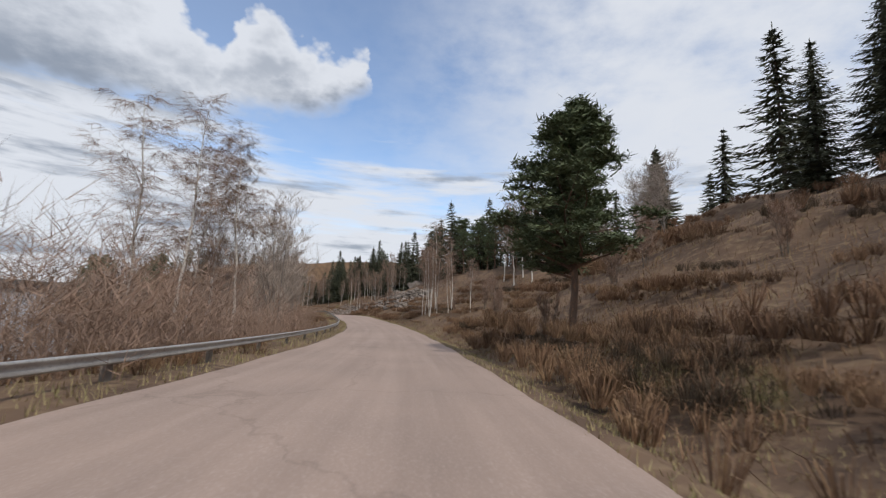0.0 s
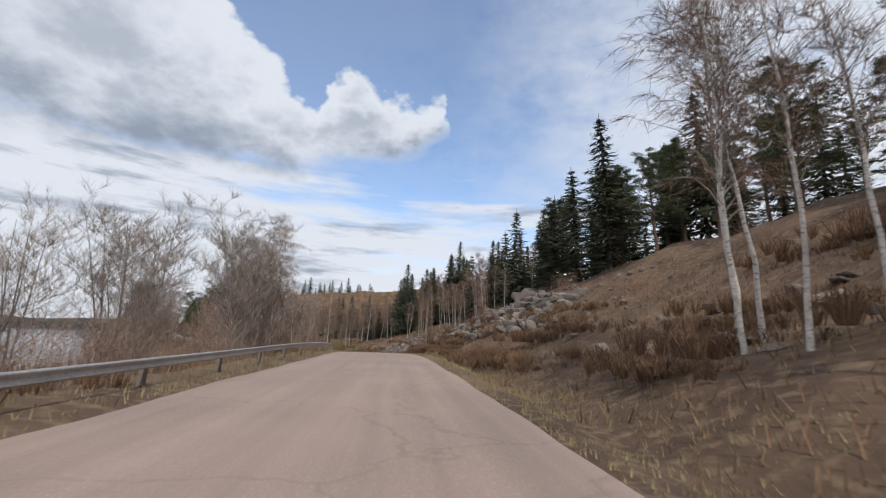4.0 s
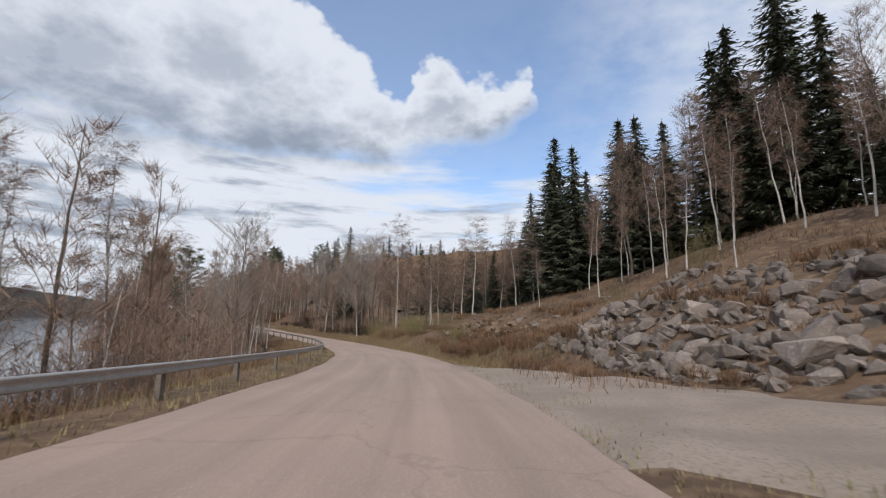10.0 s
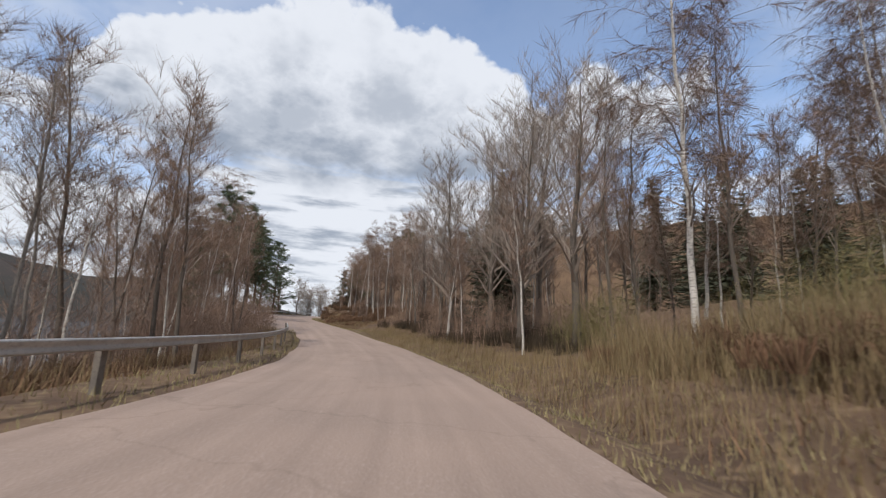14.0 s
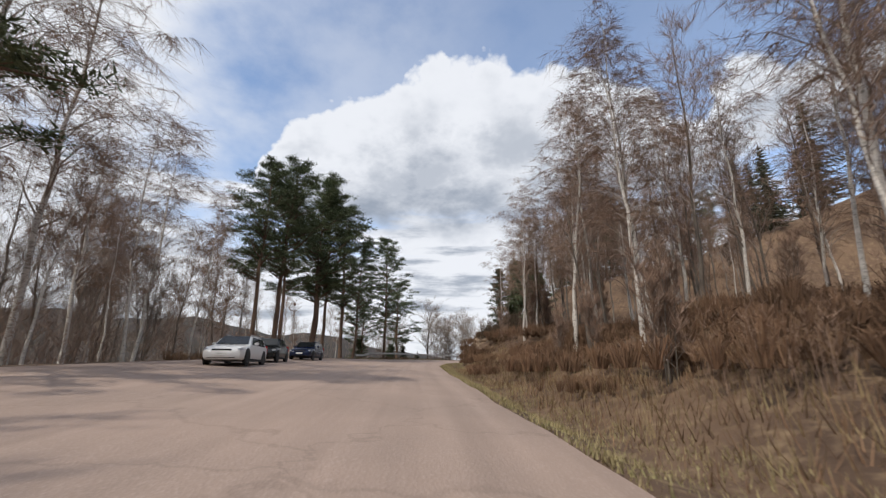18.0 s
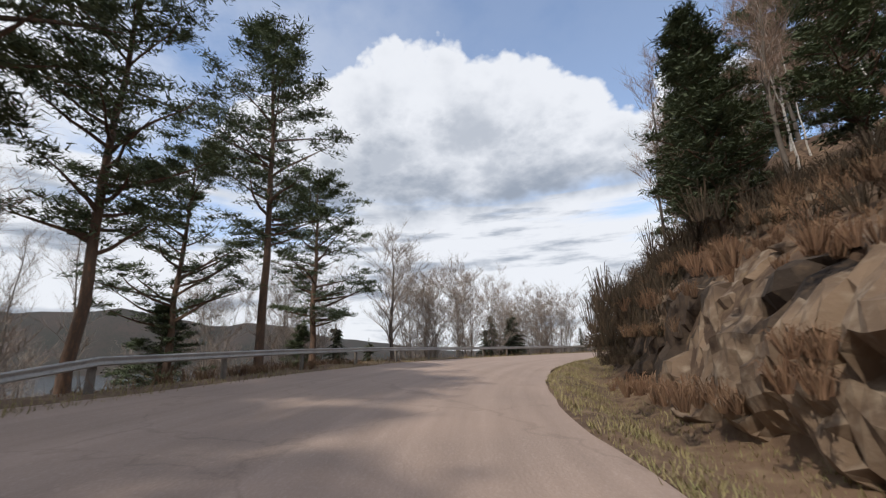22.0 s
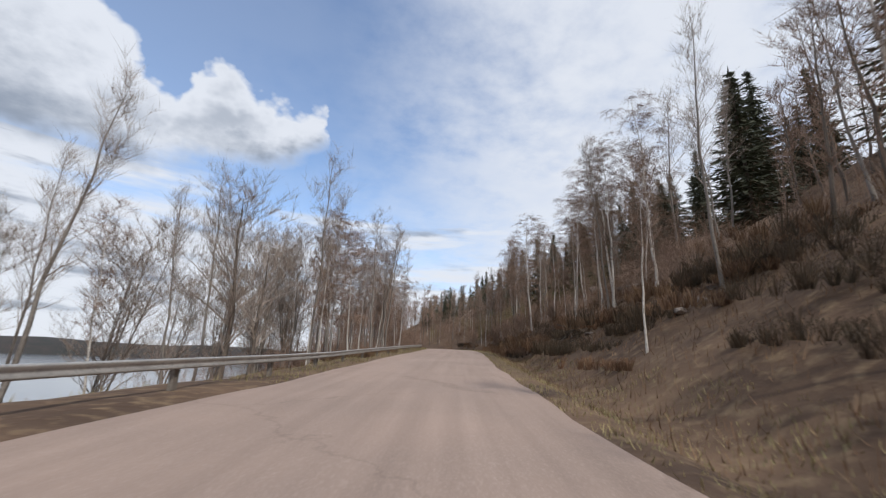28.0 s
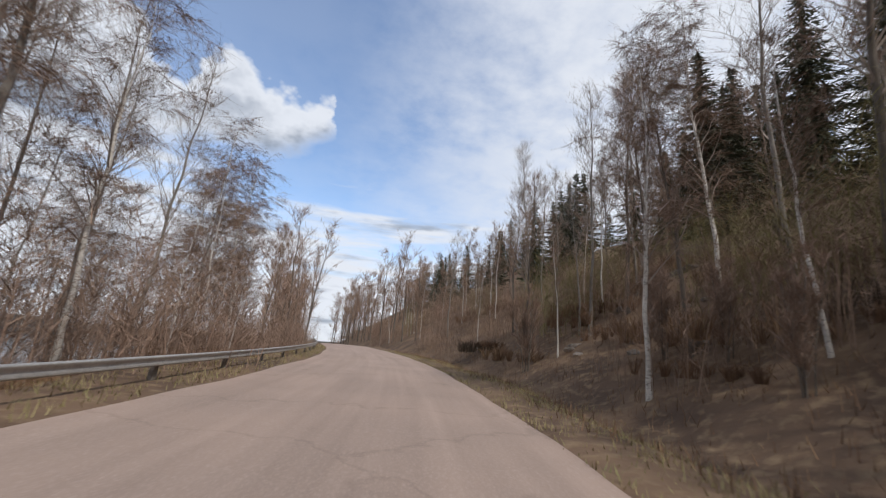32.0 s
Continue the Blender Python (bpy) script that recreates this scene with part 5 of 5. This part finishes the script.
def brush_pile(s, u, seed):
    """Cut branches heaped on the bank."""
    r = random.Random(seed)
    ob = thing("brush_pile", "heap of dark cut branches on the bank", "branches")
    ob.location = at(s, u)
    back = Matrix.Translation(-ob.location)
    for _ in range(60):
        ds, du = rnd(r, -3.0, 3.0), rnd(r, -1.2, 1.2)
        p = back @ at(s + ds, u + du, rnd(r, 0.05, 0.9) * (1 - abs(ds) / 4))
        d = any_way(r, rnd(r, -0.3, 0.5)) * rnd(r, 0.8, 2.2)
        g = Geo()
        k = rnd(r, 0.015, 0.05)
        g.tube([p - d * 0.5, p + any_way(r) * 0.08, p + d * 0.5], [k, k * 0.8, k * 0.35], 4)
        part("branch", g.mesh("branch", GREY_BARK), ob)


brush_pile(446.5, 8.0, 1)
brush_pile(442.0, 7.8, 2)
brush_pile(411.0, 8.2, 3)
brush_pile(430.0, 8.6, 4)


def ledges():
    """Courses of split blocks, one behind and above the other."""
    r = random.Random(9)
    out = []
    for row in range(13):
        s = 83 + rnd(r, 0, 2.5) + row * 0.35
        while s < 113.5 - row * 0.3:
            a = rnd(r, 0.7, 2.0) * (1.0 if r.random() < 0.8 else 1.4)
            u = 8.7 + row * 0.62 + 0.5 * math.sin(s * 0.45 + row) - (s - 82) * 0.012
            if r.random() < 0.92:
                out.append((s + a / 2, u, rnd(r, 0.05, 0.35), a * 1.12, rnd(r, 0.7, 1.2), rnd(r, 0.55, 1.15), 13))
            s += a * 0.96
    return out


rock_set("rock_ledge", "stepped grey slabs of split rock across the slope", "slab", ledges(), SLABS, 2)


def rock_group(name, label, s0, s1, u0, u1, n, lo, hi, seed, lift=0.0, tilt=20, meshes=None):
    r = random.Random(seed)
    rock_set(name, label, "rock", [(rnd(r, s0, s1), rnd(r, u0, u1), lift, rnd(r, lo, hi), rnd(r, lo, hi), rnd(r, lo, hi) * 0.75, tilt) for _ in range(n)], meshes or ROCKS, seed + 1)


rock_group("rock_outcrop", "weathered rocks jutting from the road cutting", 286, 310, 6.2, 10, 20, 0.4, 1.1, 21, -0.1, 16, CRAGS)
rock_group("rock_outcrop", "broken rock ledges breaking through the grassy slope", 163, 181, 8.0, 12.4, 120, 0.35, 1.15, 41, 0.12, 22, CRAGS)


def cutting():
    """The rock and earth wall of the cutting: blocks with tilted faces and open joints."""
    g = np.random.RandomState(7)
    ss, w = np.arange(281.5, 362, 0.2), np.linspace(0, 1, 38)
    foot = table(ss, (282, 5.2), (290, 4.5), (305, 5.0), (345, 4.7), (362, 4.7)) + 0.3 * rumple(ss, ss * 0, 1.7, 0.6)
    U = foot[:, None] + 6.5 * w ** 1.6
    S = np.broadcast_to(ss[:, None], U.shape)
    Z = ground_z(S, U)
    n = 620
    ps, pw = g.uniform(281, 363, n), g.uniform(-0.5, 11, n)
    along = np.cumsum(np.concatenate([np.zeros((len(ss), 1)), np.hypot(np.diff(U, axis=1), np.diff(Z, axis=1))], 1), 1)
    d = np.hypot((S.ravel()[:, None] - ps) * 0.8, along.ravel()[:, None] - pw)
    k = np.argpartition(d, 2, axis=1)[:, :2]
    dd = np.take_along_axis(d, k, 1)
    near = np.where(dd[:, 0] < dd[:, 1], k[:, 0], k[:, 1])
    d1, d2 = dd.min(1), dd.max(1)
    off, ta, tb = g.uniform(0.0, 0.5, n), g.uniform(-0.22, 0.22, n), g.uniform(-0.2, 0.2, n)
    out = off[near] + ta[near] * (S.ravel() - ps[near]) + tb[near] * (along.ravel() - pw[near]) - 0.40 * np.exp(-(d2 - d1) / 0.06)
    out = (out.reshape(U.shape) + 0.35 * rumple(S, along, 2.6, 2.0)) * table(S, (301, 1.15), (310, 0.45), (362, 0.35)) + 0.06 * rumple(S, along, 0.25) + 0.08 * rumple(S, along, 0.6, 1.0)
    edge = np.clip(w / 0.14, 0, 1) * np.clip((1 - w) / 0.15, 0, 1) * np.clip((ss - 281.5) / 7, 0, 1)[:, None] * np.clip((362 - ss) / 8, 0, 1)[:, None]
    out = out * edge - 0.2 * (1 - edge)
    lean = np.clip(1.6 - (U - foot[:, None]) * 0.5, 0.3, 1.0)
    T = np.interp(S, LS, LT)
    V = U - out * lean
    v = np.stack([np.interp(S, LS, LX) + V * np.cos(T), np.interp(S, LS, LY) + V * np.sin(T), Z + out * (1.15 - lean)], -1).reshape(-1, 3)
    b = len(w)
    i = (np.arange(len(ss) - 1)[:, None] * b + np.arange(b - 1)).ravel()
    f = np.stack([i, i + 1, i + b + 1, i + b], 1)
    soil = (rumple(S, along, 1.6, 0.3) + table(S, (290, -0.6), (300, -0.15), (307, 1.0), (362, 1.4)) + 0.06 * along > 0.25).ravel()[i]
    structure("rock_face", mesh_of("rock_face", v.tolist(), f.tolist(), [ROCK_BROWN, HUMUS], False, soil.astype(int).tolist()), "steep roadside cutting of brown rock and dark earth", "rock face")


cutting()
rubble("rubble", "reddish broken stones on the wooded bank", 420, 452, ((420, 7.5), (452, 7.5)), 5.0, 160, 0.2, 0.6, CRAGS, 8)
rock_group("rock_outcrop", "mossy rock knoll at the edge of the spruce wood", 108, 124, 21, 28, 16, 2.5, 5.0, 23, 0.2, 15)
rock_group("fallen_rocks", "scattered stones on the grassy bank", 58, 82, 7, 14, 46, 0.3, 1.0, 25)
rock_group("fallen_rocks", "rubble of grey stones in the dry grass", 158, 192, 9, 17, 60, 0.25, 0.9, 27)
rock_group("fallen_rocks", "broken stones and branches on the wooded slope", 396, 470, 8, 14, 70, 0.25, 0.9, 29)
rock_group("rock_outcrop", "dark rock face among the trees on the slope", 418, 470, 15, 22, 18, 1.4, 3.0, 31, -0.35, 15)
rock_group("rock_outcrop", "grey boulders beside the gravel turn-off", 110, 121, 8.6, 15.5, 44, 0.9, 2.0, 33, 0.45, 25, BOULDERS)


# ---- grass ----
def sward(name, label, mat, seed, bands):
    """Standing blades of grass over bands (s0, s1, u0, u1, count, low, high, half width)."""
    g = np.random.RandomState(seed)
    vs = []
    for s0, s1, u0, u1, n, lo, hi, w in bands:
        s, u = g.uniform(s0, s1, n), g.uniform(u0, u1, n)
        clump = 0.5 + 0.5 * rumple(s * 2.0, u * 2.0, 1.6, seed * 0.7)
        keep = g.uniform(0, 1, n) < 0.25 + 0.75 * clump
        s, u, clump = s[keep], u[keep], clump[keep]
        n = len(s)
        t = np.interp(s, LS, LT)
        p = np.stack([np.interp(s, LS, LX) + u * np.cos(t), np.interp(s, LS, LY) + u * np.sin(t), ground_z(s, u) - 0.03], 1)
        h = g.uniform(lo, hi, n) * (0.55 + 0.6 * clump)
        a, lean = g.uniform(0, 6.283, n), g.uniform(0.1, 1.0, n) ** 1.3 * (1.05 if hi < 0.9 else 0.6)
        tip = p + np.stack([np.cos(a) * lean * h, np.sin(a) * lean * h, h], 1)
        b = a + 1.57
        side = np.stack([np.cos(b) * w, np.sin(b) * w, np.zeros(n)], 1)
        vs.append(np.stack([p - side, p + side, tip], 1).reshape(-1, 3))
    v = np.concatenate(vs)
    f = np.arange(len(v)).reshape(-1, 3)
    return tagged(new(name, mesh_of(name, v.tolist(), f.tolist(), mat)), label, "grass", "", "stuff")


sward("verge_grass", "short dry yellowish grass along the road edges", GRASS, 1,
      [(-20, 500, 2.1, 3.5, 60000, 0.06, 0.18, 0.011), (284, 352, 2.2, 5.2, 44000, 0.06, 0.17, 0.012), (246, 284, 2.2, 4.4, 18000, 0.06, 0.2, 0.011), (114, 135, 2.3, 6.8, 12000, 0.05, 0.2, 0.010), (-20, 116, 3.2, 5.4, 34000, 0.06, 0.2, 0.011), (150, 246, 3.2, 5.2, 26000, 0.06, 0.22, 0.011), (352, 500, 3.2, 5.6, 36000, 0.06, 0.2, 0.011), (-20, 238, -6.3, -4.35, 30000, 0.08, 0.28, 0.010), (392, 500, -6.4, -4.5, 14000, 0.08, 0.28, 0.010), (294, 392, -9.4, -7.1, 14000, 0.06, 0.25, 0.011)])
sward("bank_grass", "dead tufted grass and bracken over the bank", BRUSH, 2,
      [(-15, 120, 3.6, 20, 46000, 0.15, 0.5, 0.016), (140, 200, 3.4, 22, 22000, 0.2, 0.6, 0.016), (246, 284, 3.4, 16, 20000, 0.2, 0.6, 0.012), (356, 500, 3.0, 14, 40000, 0.15, 0.45, 0.012), (-20, 240, -12, -6.2, 26000, 0.2, 0.8, 0.014), (294, 480, -14, -8.6, 20000, 0.2, 0.7, 0.014)])
sward("tall_grass", "tall straw-coloured grass by the ditch", STRAW, 3,
      [(70, 122, 3.6, 8, 6000, 0.2, 0.5, 0.009), (148, 240, 3.3, 7.0, 26000, 0.35, 0.95, 0.009), (-10, 64, 6, 20, 12000, 0.2, 0.42, 0.012), (114, 134, 2.6, 6.6, 2500, 0.2, 0.5, 0.008), (246, 283, 3.8, 7, 5000, 0.3, 0.7, 0.010), (120, 236, -9, -6.4, 8000, 0.4, 0.9, 0.010), (191, 202, 5.6, 8.6, 5200, 1.0, 1.9, 0.011)])


# ---- parked cars ----
def box_loft(sections):
    """A closed shell through cross-sections, each a list of points."""
    bm = bmesh.new()
    rings = [[bm.verts.new(p) for p in sec] for sec in sections]
    n = len(rings[0])
    for a, b in zip(rings, rings[1:]):
        for k in range(n):
            bm.faces.new((a[k], a[(k + 1) % n], b[(k + 1) % n], b[k]))
    bm.faces.new(list(reversed(rings[0])))
    bm.faces.new(rings[-1])
    bmesh.ops.recalc_face_normals(bm, faces=bm.faces)
    return bm


def done(bm, name, mat, smooth=True):
    me = bpy.data.meshes.new(name)
    bm.to_mesh(me)
    bm.free()
    me.materials.append(mat)
    if smooth:
        me.polygons.foreach_set("use_smooth", [True] * len(me.polygons))
        me.set_sharp_from_angle(angle=radians(38))
    return me


def bevelled(size, at_, name, mat, bevel=0.02, turn=None):
    bm = bmesh.new()
    bmesh.ops.create_cube(bm, size=1.0)
    bmesh.ops.scale(bm, vec=size, verts=bm.verts)
    bmesh.ops.bevel(bm, geom=list(bm.edges), offset=min(bevel, min(size) * 0.4), segments=2, affect="EDGES")
    if turn:
        bmesh.ops.rotate(bm, verts=bm.verts, matrix=turn.to_matrix(), cent=(0, 0, 0))
    bmesh.ops.translate(bm, vec=at_, verts=bm.verts)
    return done(bm, name, mat)


def ring(radius, inner, width, name, mat, bevel=0.02):
    """A wheel part: a turned ring about the y axis."""
    bm = bmesh.new()
    prof = [(inner, -width / 2), (radius - bevel, -width / 2), (radius, -width / 2 + bevel), (radius, width / 2 - bevel), (radius - bevel, width / 2), (inner, width / 2)]
    n = 24
    rows = [[bm.verts.new((r * math.cos(2 * math.pi * k / n), y, r * math.sin(2 * math.pi * k / n))) for r, y in prof] for k in range(n)]
    for k in range(n):
        a, b = rows[k], rows[(k + 1) % n]
        for j in range(len(prof) - 1):
            bm.faces.new((a[j], a[j + 1], b[j + 1], b[j]))
    bm.faces.new([rows[k][0] for k in range(n)])
    bm.faces.new([rows[k][-1] for k in reversed(range(n))])
    bmesh.ops.recalc_face_normals(bm, faces=bm.faces)
    return done(bm, name, mat)


def panel(pts, name, mat, out=0.006, thick=0.004):
    """A thin pane through points, set a little proud."""
    bm = bmesh.new()
    c = [Vector(p) for p in pts]
    n = (c[1] - c[0]).cross(c[2] - c[1]).normalized()
    a = [bm.verts.new(p + n * out) for p in c]
    b = [bm.verts.new(p + n * (out - thick - 0.01)) for p in c]
    bm.faces.new(a)
    bm.faces.new(list(reversed(b)))
    for k in range(len(c)):
        bm.faces.new((a[k], b[k], b[(k + 1) % len(c)], a[(k + 1) % len(c)]))
    bmesh.ops.recalc_face_normals(bm, faces=bm.faces)
    return done(bm, name, mat, False)


def parked_car(label, paint, length, width, height, base, wheel_r, wagon, s, u, turn):
    """A car with its front along +x; base: distance between the axles."""
    w, front = width / 2, length / 2
    fx = front - 0.88 * length / 4.7
    rx = fx - base
    car = thing("parked_car", label, "car", "parked cars")
    belt = height * 0.63
    # body: x, half width, low, shoulder, top
    st = [(front, 0.62, 0.34, 0.52, 0.60), (front - 0.10, 0.86, 0.24, 0.60, 0.70), (front - 0.45, 0.97, 0.20, 0.68, 0.82), (fx - 0.25, 1.0, 0.19, 0.80, 0.92),
          (front - length * 0.31, 1.0, 0.19, 0.88, belt), (0, 1.0, 0.19, 0.90, belt), (rx + 0.2, 1.0, 0.19, 0.93, belt + 0.02), (-front + 0.35, 0.97, 0.22, 0.92, belt + 0.03), (-front + 0.08, 0.90, 0.30, 0.84, belt), (-front, 0.80, 0.40, 0.74, belt - 0.08)]
    secs = []
    for x, k, lo, sh, top in st:
        k *= w
        half = [(k * 0.90, lo), (k * 0.985, lo + 0.10), (k, (lo + sh) / 2), (k * 0.985, sh), (k * 0.90, top - 0.03), (k * 0.60, top)]
        secs.append([(x, y, z) for y, z in half] + [(x, -y, z) for y, z in reversed(half)])
    body = part("body", done(box_loft(secs), "body", paint), car)
    # cabin
    tail = -front + (0.30 if wagon else 0.55)
    wx, rf, rb = front - length * 0.29, front - length * 0.44, -front + (0.62 if wagon else 1.05)
    cs = []
    for x, z in ((wx, belt + 0.01), ((wx + rf) / 2, (belt + height) / 2 - 0.005), (rf, height - 0.05), ((rf + rb) / 2, height), (rb, height - 0.06), (tail, belt + 0.03)):
        k = (z - belt) / (height - belt)
        a = w * (0.90 - 0.17 * k)
        cs.append([(x, w * 0.90, belt - 0.04), (x, a, z - 0.05 * k), (x, a * 0.88, z), (x, -a * 0.88, z), (x, -a, z - 0.05 * k), (x, -w * 0.90, belt - 0.04)])
    cabin = part("cabin", done(box_loft(cs), "cabin", paint), car)
    kk = lambda z: w * (0.90 - 0.17 * (z - belt) / (height - belt))
    z1, z2 = belt + 0.05, height - 0.10
    for sd in (1, -1):
        cuts = [wx - 0.42, (rf + rb) / 2 + 0.05, rb + 0.40, tail + 0.12]
        tops = [rf - 0.06, (rf + rb) / 2 + 0.05, rb + 0.40, rb + 0.04]
        for k in range(3):
            x0, x1, t0, t1 = cuts[k] - 0.03, cuts[k + 1] + 0.03, tops[k] - 0.03, tops[k + 1] + 0.03
            pts = [(x0, sd * kk(z1), z1), (t0, sd * kk(z2), z2), (t1, sd * kk(z2), z2), (x1, sd * kk(z1), z1)]
            part("side_window", panel(pts if sd > 0 else pts[::-1], "side_window", GLASS, 0.014), cabin, "dark tinted side window")
        part("wing_mirror", bevelled((0.16, 0.20, 0.14), (wx - 0.52, sd * (w + 0.07), belt + 0.10), "wing_mirror", paint, 0.04), car)
        part("headlight", bevelled((0.30, 0.42, 0.13), (front - 0.27, sd * w * 0.68, 0.66), "headlight", LAMP_GLASS, 0.04, Euler((0, radians(12), radians(-sd * 24)))), car, "clear headlight")
        part("tail_light", bevelled((0.10, 0.20, 0.42), (-front + 0.07, sd * w * 0.82, 0.86), "tail_light", RED_LENS, 0.03), car, "red tail light")
        part("sill", bevelled((base - 0.75, 0.06, 0.12), ((fx + rx) / 2, sd * w * 0.97, 0.24), "sill", RUBBER, 0.02), car, "black lower sill")
        for k, x in enumerate((wx - 0.75, wx - 1.75)):
            part("door_handle", bevelled((0.20, 0.035, 0.035), (x, sd * w * 0.985, 0.86), "door_handle", paint, 0.012), car)
        for x in (fx, rx):
            # arches are not cut: a black disc stands in for their inner shade
            part("wheel_arch", ring(wheel_r + 0.075, 0.05, 0.05, "wheel_arch", RUBBER), car, "black disc standing in for the shade inside the wheel arch", Matrix.Translation((x, sd * (w - 0.022), wheel_r)))
            wh = part("wheel", ring(wheel_r * 0.30, 0.02, 0.19, "wheel", RUBBER), car, m=Matrix.Translation((x, sd * (w - 0.075), wheel_r)))
            part("tyre", ring(wheel_r, wheel_r * 0.66, 0.20, "tyre", RUBBER, 0.035), wh)
            part("rim", ring(wheel_r * 0.67, wheel_r * 0.12, 0.185, "rim", RIM, 0.02), wh, "silver wheel rim")
    f0, f1 = (wx - 0.03, belt + 0.05), (rf + 0.07, height - 0.075)
    part("windscreen", panel([(f0[0], -w * 0.80, f0[1]), (f0[0], w * 0.80, f0[1]), (f1[0], w * 0.66, f1[1]), (f1[0], -w * 0.66, f1[1])], "windscreen", GLASS, 0.022), cabin, "dark windscreen")
    part("rear_window", panel([(tail + 0.03, w * 0.74, belt + 0.09), (tail + 0.03, -w * 0.74, belt + 0.09), (rb - 0.04, -w * 0.62, height - 0.10), (rb - 0.04, w * 0.62, height - 0.10)], "rear_window", GLASS, 0.022), cabin, "dark rear window")
    part("grille", bevelled((0.06, width * 0.46, 0.17), (front - 0.035, 0, 0.60), "grille", RUBBER, 0.02), car, "black radiator grille")
    part("air_intake", bevelled((0.06, width * 0.66, 0.13), (front - 0.06, 0, 0.34), "air_intake", RUBBER, 0.02), car, "black lower air intake")
    part("number_plate", bevelled((0.02, 0.50, 0.11), (front + 0.005, 0, 0.46), "number_plate", PLATE, 0.005), car, "plain white plate")
    if wagon:
        for sd in (1, -1):
            part("roof_rail", bevelled((rf - rb - 0.1, 0.035, 0.035), ((rf + rb) / 2, sd * w * 0.64, height + 0.02), "roof_rail", RIM, 0.012), car, "slim roof rail")
    p = at(s, u)
    p.z = float(road_z(s, u)) - 0.075 + 0.03
    car.matrix_basis = Matrix.Translation(p) @ Euler((0, 0, radians(heading(s) + turn))).to_matrix().to_4x4()
    return car


parked_car("white estate car with dark windows parked on the asphalt", WHITE_PAINT, 4.76, 1.85, 1.45, 2.87, 0.345, True, 265.8, -8.9, -86)
parked_car("small black hatchback parked nose to the road", BLACK_PAINT, 3.95, 1.70, 1.50, 2.46, 0.31, False, 271.8, -9.3, -86)
parked_car("dark blue estate car with roof rails parked under pines", NAVY_PAINT, 4.65, 1.80, 1.50, 2.70, 0.325, True, 280.0, -9.0, -90)
